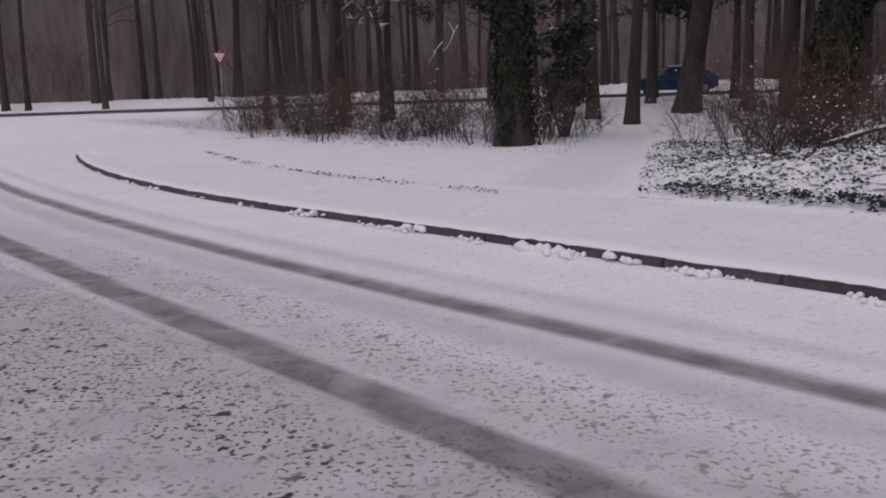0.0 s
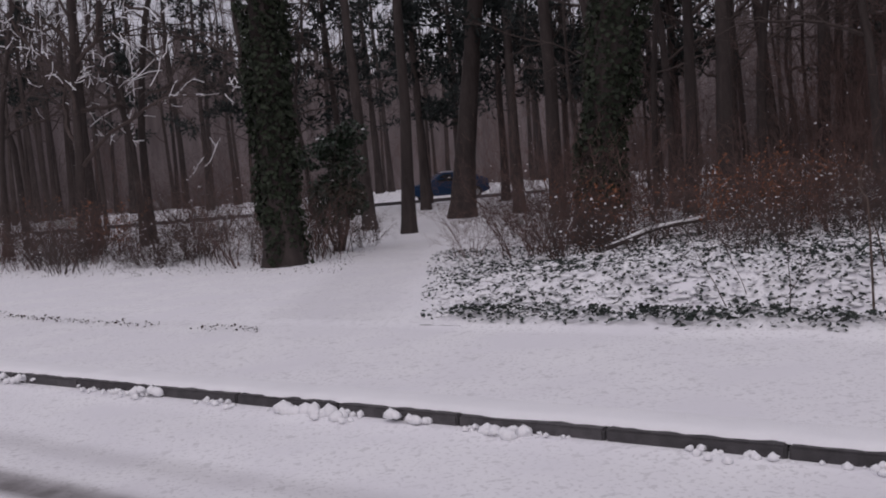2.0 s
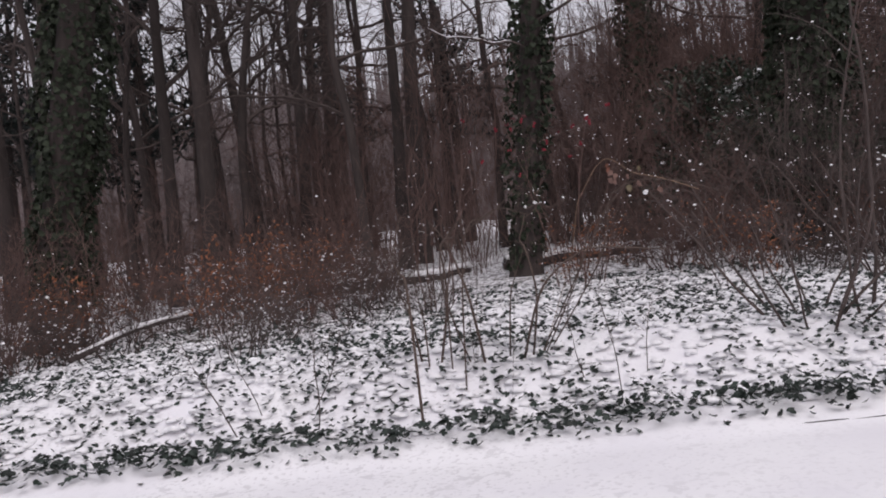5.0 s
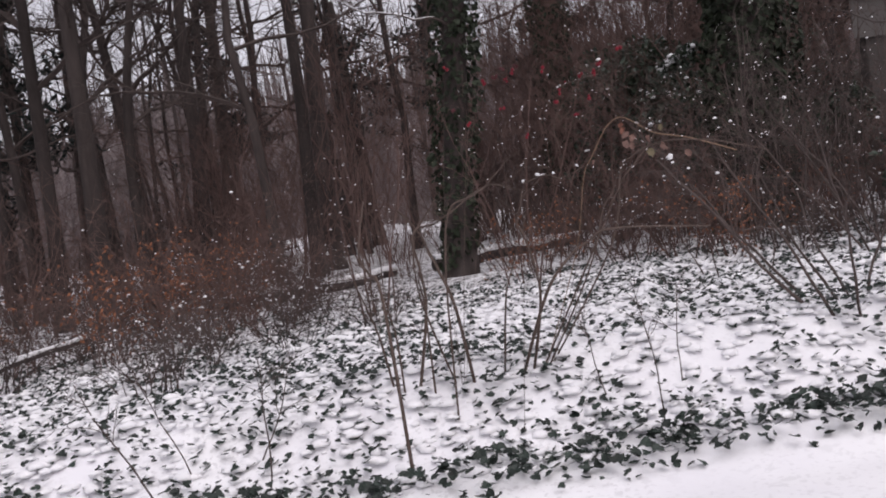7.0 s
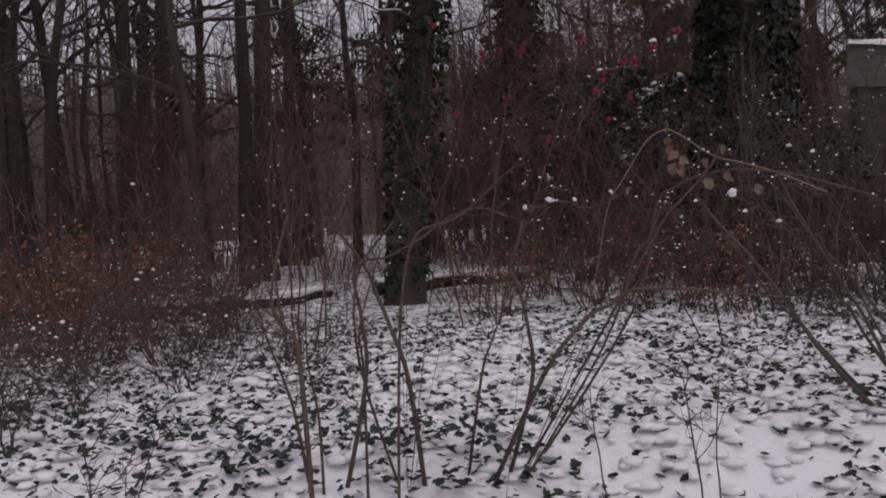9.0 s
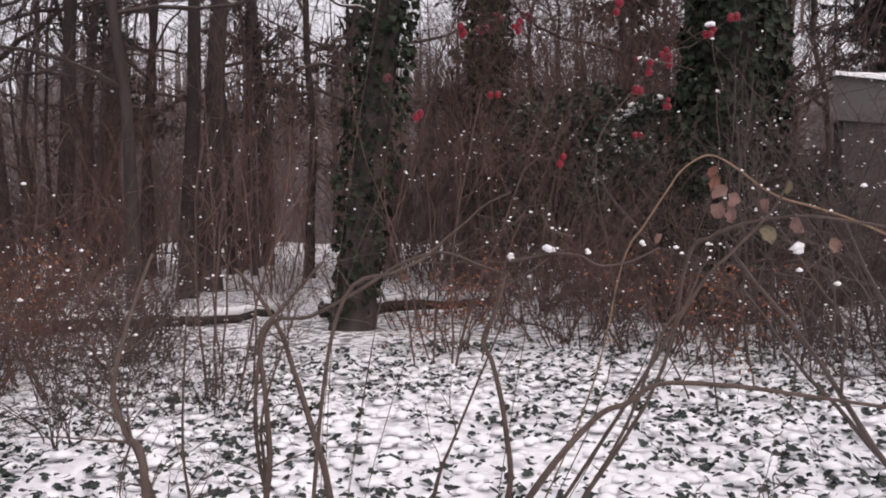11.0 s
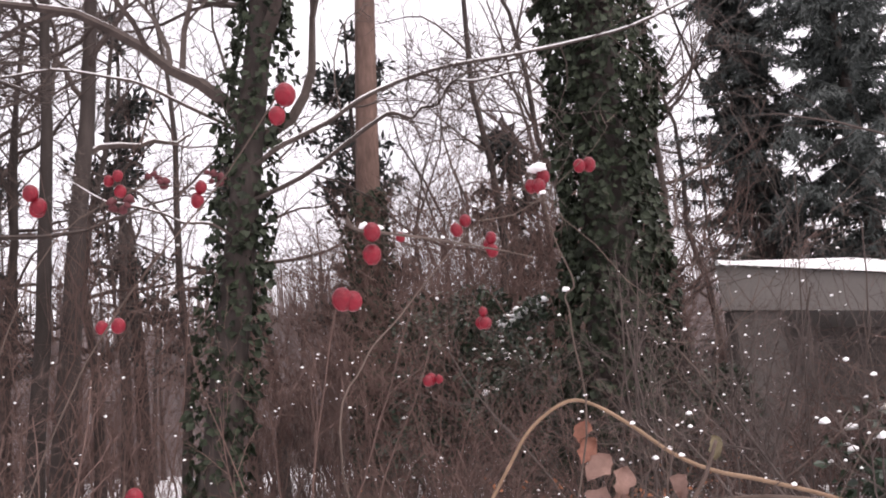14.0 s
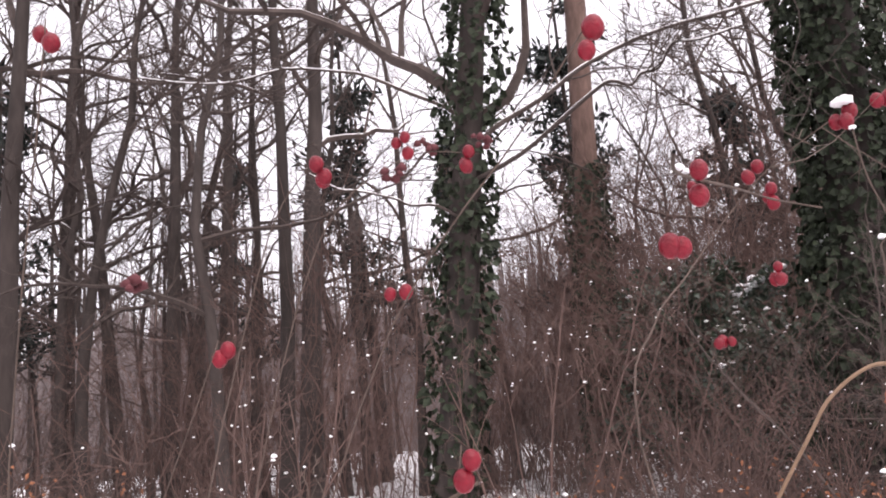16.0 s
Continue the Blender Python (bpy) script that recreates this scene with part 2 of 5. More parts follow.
def build_ground():
    us = steps((-400, -110, 40), (-110, -45, 3), (-45, -28, 0.8), (-28, 14, 0.22), (14, 40, 2), (40, 120, 8), (120, 400, 40))
    offs = steps((-300, -40, 40), (-40, -8, 3), (-8, -5.5, 0.3), (-5.5, -0.03, 0.055), (-0.03, 0.15, 0.06), (0.15, 2.6, 0.16), (2.6, 9.0, 0.14), (9.0, 20, 0.5), (20, 70, 1.5), (70, 400, 40))
    verts, wear, grit, litter = [], [], [], []
    for u in us:
        k = kerb_s(u) if u > -40 else kerb_s(-40)
        for o in offs:
            s = k + o
            x, y = to_xy(u, s)
            z = ground_z(x, y) if abs(u) < 110 and s < 80 else 1.2
            w = track_wear(u, s) if -45 < u < 30 and -7 < o < 0 else 0.0
            if o < -0.2 and u > -45:
                z -= 0.012 * w
            # the far road, salted and dark, behind the trees
            if abs(y - 49.2) < 0.9 and -70 < x < 60:
                w = 0.85
            if o > 2.6:
                w = max(w, 0.13 * (1 - smooth(0.5, 1.0, abs(x - trail_x(y)))) * (1 - smooth(30, 36, y)))
            if 0.2 < o and s < 8.75 and -30 < u < 20:
                w = max(w, 0.07 * smooth(0.2, 0.5, o))
            if 2.8 < s < 4.3 and -6 < u < 20:
                w = max(w, 0.36 * smooth(-6, 1, u))
            if 4.3 <= s < 6.2 and -6 < u < 20:
                w = max(w, 0.14 * smooth(-5, 1, u))
            if s < 2.86 and -30 < u < 20:
                w = max(w, 0.58)
            verts.append((x, y, z))
            wear.append(w)
            g = 1 - 0.85 * smooth(1.8, 3.4, s) if -30 < u < 20 else 0.0
            g = max(g, 0.5 * (1 - smooth(0.15, 0.55, abs(s - 3.6))) if -9 < u < 5 else 0)
            grit.append(min(g * 1.25, 1.0) * (1 - 0.75 * smooth(-2.2, 0.8, u)))
            bl = bed_mask(x, y) * smooth(10.5, 14.0, s) * smooth(-14, -5, u)
            lw = smooth(15.2, 16.5, s) * smooth(1.2, 2.5, abs(x - trail_x(y))) * (1 - smooth(36, 42, y))
            litter.append(max(0.55 * bl, 0.8 * lw))
    c = len(offs)
    faces = [(i * c + j, (i + 1) * c + j, (i + 1) * c + j + 1, i * c + j + 1) for i in range(len(us) - 1) for j in range(c - 1)]
    ob = link_mesh("ground", verts, faces, ground_material())
    for key, values in (("wear", wear), ("grit", grit), ("litter", litter)):
        ob.data.attributes.new(key, "FLOAT", "POINT").data.foreach_set("value", values)
    return tagged(ob, "snow-covered road, pavement and woodland floor with tyre tracks", "ground", kind="structure")


# ---- growing things ----
class Buf:
    """Collects tubes, leaves and blobs for one mesh."""

    def __init__(self):
        self.v, self.f = [], []

    def tube(self, pts, rads, sides=3, point=False):
        base, n = len(self.v), len(pts)
        for i in range(n):
            d = (pts[min(i + 1, n - 1)] - pts[max(i - 1, 0)])
            d = d.normalized() if d.length > 1e-6 else Vector((0, 0, 1))
            a = d.cross(Vector((0.31, 0.95, 0.07))).normalized()
            c = d.cross(a)
            for k in range(sides):
                t = 2 * math.pi * k / sides
                self.v.append(pts[i] + (a * math.cos(t) + c * math.sin(t)) * rads[i])
        last = n - 1
        if point:
            del self.v[-sides:]
            self.v.append(pts[-1])
            tip, last = len(self.v) - 1, n - 2
            self.f += [(base + last * sides + k, base + last * sides + (k + 1) % sides, tip) for k in range(sides)]
        for i in range(last):
            for k in range(sides):
                p, q = base + i * sides + k, base + i * sides + (k + 1) % sides
                self.f.append((p, q, q + sides, p + sides))
        if not point:
            self.f.append(tuple(base + (n - 1) * sides + k for k in range(sides)))

    def needle(self, at, along, up, length, width):
        """A small folded spray of needles."""
        side = along.cross(up).normalized() * width
        b = len(self.v)
        self.v += [at, at + along * length * 0.4 + side, at + along * length, at + along * length * 0.4 - side + up * width * 0.5]
        self.f += [(b, b + 1, b + 2), (b, b + 2, b + 3)]

    def leaf(self, at, along, up, length, width):
        """A lobed leaf folded along its rib."""
        side = along.cross(up).normalized() * width
        nrm = side.cross(along).normalized() * width * 0.35
        b = len(self.v)
        self.v += [at, at + along * length * 0.35 + side + nrm, at + along * length * 0.62 + side * 0.62 + nrm * 0.5, at + along * length,
                   at + along * length * 0.62 - side * 0.62 + nrm * 0.5, at + along * length * 0.35 - side + nrm]
        self.f += [(b, b + 1, b + 2, b + 3), (b, b + 3, b + 4, b + 5)]

    def ivy_leaf(self, at, along, up, length, rng):
        """A three- to five-lobed leaf, dished and uneven."""
        side = along.cross(up).normalized()
        nrm = side.cross(along).normalized()
        b = len(self.v)
        self.v.append(at + along * length * 0.42 - nrm * length * 0.10)
        for t, w in ((0.0, 0.0), (0.10, 0.34), (0.34, 0.52), (0.46, 0.27), (0.72, 0.30), (1.0, 0.0), (0.72, -0.30), (0.46, -0.27), (0.34, -0.52), (0.10, -0.34)):
            k = rng.uniform(0.85, 1.15)
            self.v.append(at + along * length * t * k + side * length * w * k + nrm * length * rng.uniform(-0.08, 0.10))
        for k in range(10):
            self.f.append((b, b + 1 + k, b + 1 + (k + 1) % 10))

    def withered(self, at, along, up, length, width, curl, rng):
        """A broad withered leaf with a torn, lobed edge, folded and twisted."""
        side = along.cross(up).normalized()
        nrm = side.cross(along).normalized()
        twist = rng.uniform(-0.9, 0.9)
        b = len(self.v)
        for i, w in enumerate((0.06, 0.62, 0.88, 1.0, 0.72, 0.8, 0.34, 0.03)):
            t = i / 7
            c = at + along * length * t * (1 - 0.2 * curl * t) - nrm * length * curl * t * t * 0.4
            a = twist * t
            across = side * math.cos(a) + nrm * math.sin(a)
            lift = nrm * math.cos(a) - side * math.sin(a)
            for k in (-1, -0.5, 0, 0.5, 1):
                q = w * (rng.uniform(0.72, 1.2) if abs(k) == 1 else 1.0)
                self.v.append(c + across * width * q * k + lift * width * (abs(k) ** 1.4 * 0.6 * curl + rng.uniform(-0.08, 0.08)))
        for i in range(7):
            for k in range(4):
                q = b + i * 5 + k
                self.f.append((q, q + 1, q + 6, q + 5))

    def blob(self, at, r, flat=0.6, rng=random):
        b = len(self.v)
        turn = rng.uniform(0, 6.283)
        for z, w in ((0.45, 0.78), (-0.25, 0.95)):
            for k in range(5):
                q = r * w * rng.uniform(0.75, 1.2)
                a = turn + k * 1.2566
                self.v.append(at + Vector((math.cos(a) * q, math.sin(a) * q, z * r * flat)))
        self.v += [at + Vector((rng.uniform(-0.2, 0.2) * r, rng.uniform(-0.2, 0.2) * r, r * flat)), at + Vector((0, 0, -0.6 * r * flat))]
        for k in range(5):
            p, q = b + k, b + (k + 1) % 5
            self.f += [(p, q, b + 10), (p + 5, q + 5, q, p), (q + 5, p + 5, b + 11)]

    def link(self, name, material, parent=None, label="", shade=True):
        return link_mesh(name, self.v, self.f, material, parent, label, shade)


def rand_dir(rng):
    v = Vector((rng.gauss(0, 1), rng.gauss(0, 1), rng.gauss(0, 1)))
    return v.normalized()


def branch_path(rng, start, d, length, n, wobble, lift):
    pts, p, d = [start.copy()], start.copy(), d.normalized()
    for i in range(n):
        d = (d + rand_dir(rng) * wobble + Vector((0, 0, lift))).normalized()
        p = p + d * (length / n)
        pts.append(p.copy())
    return pts


def ramify(rng, buf, pts, radius, level, spec, tips, least=0.0035):
    """Side branches along a path. spec: per level (count, length share, angle, segments, sides, wobble, lift)."""
    if level >= len(spec):
        return
    count, share, angle, segs, sides, wobble, lift = spec[level]
    total = sum((pts[i + 1] - pts[i]).length for i in range(len(pts) - 1))
    for k in range(count):
        t = rng.uniform(0.22, 1.0)
        i = min(int(t * (len(pts) - 1)), len(pts) - 2)
        at = pts[i].lerp(pts[i + 1], t * (len(pts) - 1) - i)
        d = (pts[i + 1] - pts[i]).normalized()
        side = rand_dir(rng)
        side = (side - d * side.dot(d)).normalized()
        a = radians(angle * rng.uniform(0.7, 1.3))
        path = branch_path(rng, at, d * math.cos(a) + side * math.sin(a), total * share * rng.uniform(0.6, 1.2) * (1.15 - 0.5 * t), segs, wobble, lift)
        r = max(radius * (1 - 0.65 * t) * 0.55, least)
        buf.tube(path, [r * (1 - 0.6 * j / segs) for j in range(segs + 1)], sides, True)
        if level >= len(spec) - 2:
            tips.append(path)
        ramify(rng, buf, path, r, level + 1, spec, tips, least)


def trunk_path(rng, height, lean, n, wobble):
    pts = [Vector((0, 0, -0.25))]
    off = Vector((0, 0, 0))
    for i in range(1, n + 1):
        off += Vector((rng.gauss(0, 1), rng.gauss(0, 1), 0)) * wobble
        z = height * i / n
        pts.append(Vector((lean[0] * z, lean[1] * z, z)) + off * (i / n))
    return pts


def make_trunk(buf, pts, r, top, sides=9):
    n = len(pts)
    rads = [r * (1 + (top - 1) * (i / (n - 1)) ** 0.8) for i in range(n)]
    rads[0] *= 1.45
    first = pts[0].lerp(pts[1], 0.3)
    pts2, rads2 = [pts[0], first] + pts[1:], [rads[0], r * 1.12] + rads[1:]
    buf.tube(pts2, rads2, sides)
    return rads


def bare_tree(name, label, seed, height, r, lean, bole, limbs, spec, twig=TWIG, bark=BARK, group="", snow=0.0, wobble=0.12, limb_len=0.33, top=0.15, limb_lift=0.07, segs=11, sides=5):
    """A leafless tree: trunk and a crown of limbs and twigs."""
    rng = random.Random(seed)
    ob = thing(name, label, "tree", group)
    tb, cb, sb = Buf(), Buf(), Buf()
    pts = trunk_path(rng, height, lean, 10, wobble)
    make_trunk(tb, pts, r, top)
    tips = []
    for k in range(limbs):
        t = bole + (0.97 - bole) * (k + rng.random()) / limbs
        i = min(int(t * 10), 9)
        at = pts[i].lerp(pts[i + 1], t * 10 - i)
        az = k * 2.4 + rng.uniform(-0.5, 0.5)
        el = radians(rng.uniform(5, 42) + 22 * t)
        d = Vector((math.cos(az) * math.cos(el), math.sin(az) * math.cos(el), math.sin(el)))
        lr = r * (1 - 0.8 * t) * rng.uniform(0.35, 0.6)
        length = height * limb_len * (1.15 - 0.75 * t) * rng.uniform(0.7, 1.2)
        path = branch_path(rng, at, d, length, segs, 0.38, limb_lift * 0.6)
        cb.tube(path, [lr * (1 - 0.8 * j / segs) for j in range(segs + 1)], sides)
        tips.append(path)
        if snow and snow < 0.9 and rng.random() < snow:
            sb.tube([p + Vector((0, 0, lr * (1 - 0.8 * j / 11) * 0.85)) for j, p in enumerate(path[:10])], [lr * 0.38 * (1 - 0.8 * j / 11) for j in range(10)], 4)
        ramify(rng, cb, path, lr, 0, spec, tips)
    if snow > 0.9:
        for p in tips:
            if rng.random() < 0.4:
                sb.tube([q + Vector((0, 0, 0.014)) for q in p], [0.018 * (1 - 0.6 * j / len(p)) for j in range(len(p))], 4)
    tb.link("trunk", bark, ob)
    cb.link("crown", twig, ob, "bare limbs and fine twigs", shade=False)
    if sb.v:
        sb.link("snow", SNOW, ob, "snow lying along the limbs")["kind"] = "stuff"
    return ob


def ivy_on(ob, seed, pts, r0, r1, z0, z1, count, size, material=IVY, name="ivy"):
    """Ivy round a trunk path, from z0 to z1."""
    rng = random.Random(seed)
    buf = Buf()
    n = len(pts) - 1
    h = pts[-1].z
    for _ in range(count):
        z = rng.uniform(z0, z1)
        t = min(max(z / h, 0), 0.999) * n
        i = int(t)
        c = pts[i].lerp(pts[i + 1], t - i)
        az = rng.uniform(0, 2 * math.pi)
        k = (z - z0) / (z1 - z0)
        bulge = 1 + 0.45 * noise.noise((math.cos(az) * 1.2 + seed, math.sin(az) * 1.2, z * 0.9))
        rad = (r0 + (r1 - r0) * k) * bulge * rng.uniform(0.72, 1.12)
        out = Vector((math.cos(az), math.sin(az), 0))
        at = Vector((c.x, c.y, z)) + out * rad
        along = (out * 0.5 + Vector((0, 0, -0.8)) + rand_dir(rng) * 0.7).normalized()
        s = size * rng.uniform(0.6, 1.3)
        buf.leaf(at, along, (out + rand_dir(rng) * 0.6).normalized(), s, s * 0.5)
    return buf.link(name, material, ob, "dense dark ivy leaves", shade=False)


FULL = [(7, 0.55, 52, 5, 3, 0.35, 0.02), (5, 0.5, 52, 3, 3, 0.38, 0.02), (4, 0.55, 50, 2, 3, 0.38, 0.02)]
MID = [(6, 0.55, 52, 5, 3, 0.48, 0.02), (5, 0.55, 52, 3, 3, 0.5, 0.02), (3, 0.55, 48, 2, 3, 0.45, 0.02)]
DEEP = [(6, 0.5, 52, 4, 3, 0.5, 0.02), (5, 0.5, 52, 3, 3, 0.5, 0.02), (4, 0.5, 48, 2, 3, 0.45, 0.02)]
FAR = [(4, 0.6, 45, 2, 3, 0.3, 0.05), (5, 0.6, 50, 1, 3, 0.35, 0.03)]

build_ground()


# ---- trees that the walk passes ----
def stand(ob, x, y, z=None):
    ob.location = (x, y, ground_z(x, y) if z is None else z)
    return ob


def lean_path(height, lean, n=10):
    return [Vector((lean[0] * height * i / n, lean[1] * height * i / n, height * i / n)) for i in range(n + 1)]


# (x, y, radius, lean x, lean y, height, first limb, limbs)
BIG = [
    (7.45, 33.2, 0.43, 0.13, -0.03, 22, 0.40, 14),
    (8.77, 26.2, 0.24, -0.01, 0.0, 19, 0.42, 12),
    (17.92, 33.6, 0.36, 0.02, -0.01, 22, 0.35, 15),
    (17.45, 29.1, 0.22, -0.075, 0.045, 20, 0.28, 15),
    (22.3, 31.9, 0.34, 0.035, -0.025, 21, 0.33, 16),
    (14.6, 18.9, 0.16, 0.02, -0.015, 17, 0.38, 13),
    (16.0, 20.0, 0.24, 0.028, -0.022, 19, 0.36, 15),
    (10.5, 19.9, 0.19, 0.02, -0.01, 18, 0.40, 13),
    (15.6, 24.0, 0.20, 0.026, -0.016, 19, 0.34, 14),
    (4.55, 26.9, 0.20, 0.055, -0.01, 18, 0.45, 12),
    (3.91, 30.9, 0.22, -0.03, 0.0, 18, 0.42, 12),
    (-4.9, 31.1, 0.19, 0.045, 0.0, 15, 0.14, 18),
    (-16.1, 60.0, 0.30, 0.06, 0.02, 20, 0.35, 13),
    (-18.2, 59.3, 0.27, -0.03, 0.0, 20, 0.35, 13),
]
for i, (x, y, r, lx, ly, h, bole, limbs) in enumerate(BIG):
    near = y < 35 and x > 5
    stand(bare_tree("tree", "tall bare broadleaf tree with dark bark at the wood's edge", 100 + i, h, r, (lx, ly), bole, limbs,
                    FULL if near else MID, group="woodland trees", snow=0.95 if x < 0 and y < 35 else 0.35), x, y)

# the leaning trunk overgrown with ivy
ob = stand(bare_tree("ivied_tree", "leaning bare tree with ivy round its trunk and snowy low limbs", 7, 18, 0.21, (0.085, -0.1), 0.2, 18, FULL, snow=0.7, limb_len=0.3, wobble=0.05), 12.0, 13.1)
ivy_on(ob, 5, lean_path(18, (0.085, -0.1)), 0.25, 0.33, 0.1, 9.5, 3600, 0.09)
# the reddish pine trunk beside it
ob = stand(bare_tree("pine_tree", "straight reddish-barked pine trunk with a little ivy", 8, 29, 0.31, (0.032, -0.048), 0.62, 10, MID, bark=PINE_BARK, wobble=0.03, top=0.3), 19.9, 16.3)
ivy_on(ob, 6, lean_path(29, (0.032, -0.048)), 0.40, 0.36, 0.1, 6.2, 2400, 0.12)
# the ivy tower
ob = stand(bare_tree("ivy_tower", "tree trunk entirely wrapped in thick dark ivy", 9, 18, 0.36, (-0.03, -0.07), 0.6, 9, MID, wobble=0.04), 14.87, 9.9)
ivy_on(ob, 7, lean_path(18, (-0.03, -0.07)), 0.56, 0.58, 0.0, 11.5, 15000, 0.095)
# the big leaning ivied trunk behind the brush
ob = stand(bare_tree("ivied_tree", "thick leaning tree trunk clad in ivy behind brush", 10, 19, 0.36, (0.16, -0.062), 0.4, 13, MID, wobble=0.05), 6.42, 17.3)
ivy_on(ob, 8, lean_path(19, (0.16, -0.062)), 0.44, 0.5, 0.6, 11.0, 8000, 0.095)
# the ivied trunk on the lawn
ob = stand(bare_tree("ivied_tree", "stout tree trunk clad in dark ivy on the lawn's edge", 11, 18, 0.36, (0.0, 0.0), 0.45, 12, MID, wobble=0.03), 0.95, 19.6)
ivy_on(ob, 9, lean_path(18, (0.0, 0.0)), 0.38, 0.46, -0.1, 9.0, 9000, 0.095)


# ---- evergreens ----
def spruce(x, y, seed, height, spread):
    rng = random.Random(seed)
    ob = thing("spruce", "tall dark spruce with drooping needled branches", "tree", "spruces")
    tb, cb = Buf(), Buf()
    tb.tube([Vector((0, 0, -0.2)), Vector((0, 0, height * 0.5)), Vector((0, 0, height))], [0.28, 0.17, 0.03], 8)
    z = 1.4
    while z < height - 0.4:
        reach = spread * (1 - z / height) ** 0.6 * rng.uniform(0.6, 1.15)
        for j in range(11):
            if rng.random() < 0.25:
                continue
            az = rng.uniform(0, 6.283)
            d = Vector((math.cos(az), math.sin(az), -0.12))
            path = branch_path(rng, Vector((0, 0, z + rng.uniform(-0.5, 0.5))), d, reach * rng.uniform(0.35, 1.3), 6, 0.32, rng.uniform(-0.16, 0.1))
            cb.tube(path, [0.03 * (1 - 0.8 * i / 6) for i in range(7)], 3)
            for q in range(230):
                t = rng.uniform(0.12, 1) * 5.99
                i = int(t)
                at = path[i].lerp(path[i + 1], t - i) + rand_dir(rng) * rng.uniform(0, 0.16)
                along = (Vector((rng.uniform(-0.7, 0.7), rng.uniform(-0.7, 0.7), rng.uniform(-1.3, 0.1))) + d * 0.4).normalized()
                cb.needle(at, along, rand_dir(rng), rng.uniform(0.1, 0.36), rng.uniform(0.012, 0.034))
        z += rng.uniform(0.3, 0.5)
    tb.link("trunk", BARK, ob)
    cb.link("crown", HAZED_NEEDLE, ob, "drooping sprays of needles, veiling haze put into their paler colour", shade=False)
    return stand(ob, x, y)


spruce(31.0, 10.0, 31, 19, 2.7)
spruce(30.2, 7.4, 32, 17, 4.4)


def pine(x, y, seed, height):
    """A dark pine: bare lower trunk, flat clumps of needles above."""
    rng = random.Random(seed)
    ob = thing("pine", "dark evergreen pine deep in the wood", "tree", "pines")
    tb, cb = Buf(), Buf()
    pts = trunk_path(rng, height, (rng.uniform(-0.03, 0.03), 0), 8, 0.08)
    make_trunk(tb, pts, 0.2, 0.2)
    for k in range(24):
        t = rng.uniform(0.25, 0.99)
        i = min(int(t * 8), 7)
        at = pts[i].lerp(pts[i + 1], t * 8 - i)
        az = rng.uniform(0, 6.283)
        path = branch_path(rng, at, Vector((math.cos(az), math.sin(az), 0.15)), height * 0.19 * (1.25 - t) * rng.uniform(0.7, 1.2), 5, 0.25, 0.03)
        cb.tube(path, [0.035 * (1 - 0.8 * j / 5) for j in range(6)], 3)
        for _ in range(84):
            j = rng.randrange(1, 6)
            c = path[j] + rand_dir(rng) * rng.uniform(0.05, 0.5)
            cb.needle(c, (rand_dir(rng) + Vector((0, 0, 0.2))).normalized(), rand_dir(rng), rng.uniform(0.25, 0.5), 0.06)
    tb.link("trunk", BARK, ob)
    cb.link("crown", NEEDLE, ob, "flat dark clumps of needles", shade=False)
    return stand(ob, x, y)


for i, (x, y, h) in enumerate(((7.2, 39.0, 15), (10.5, 36.5, 15), (13.2, 39.5, 16), (12.2, 31.0, 14), (4.2, 42.0, 15), (1.0, 39.5, 14), (16.5, 42.0, 16), (9.6, 43.0, 15), (24.5, 27.5, 15), (29.0, 22.0, 15), (9.2, 31.8, 17), (11.2, 41.0, 17), (14.6, 35.6, 17), (15.2, 44.0, 17), (8.3, 44.5, 17), (12.6, 44.2, 17), (17.6, 38.8, 17), (-2.5, 56.0, 16), (-7.0, 57.5, 16), (-12.0, 56.5, 17), (2.5, 55.0, 16), (7.5, 57.0, 16), (13.0, 55.5, 17), (32.0, 30.0, 13), (36.0, 25.5, 13), (30.0, 17.0, 11), (34.0, 14.5, 11), (27.5, 38.5, 14), (15.4, 32.4, 13))):
    pine(x, y, 300 + i, h)


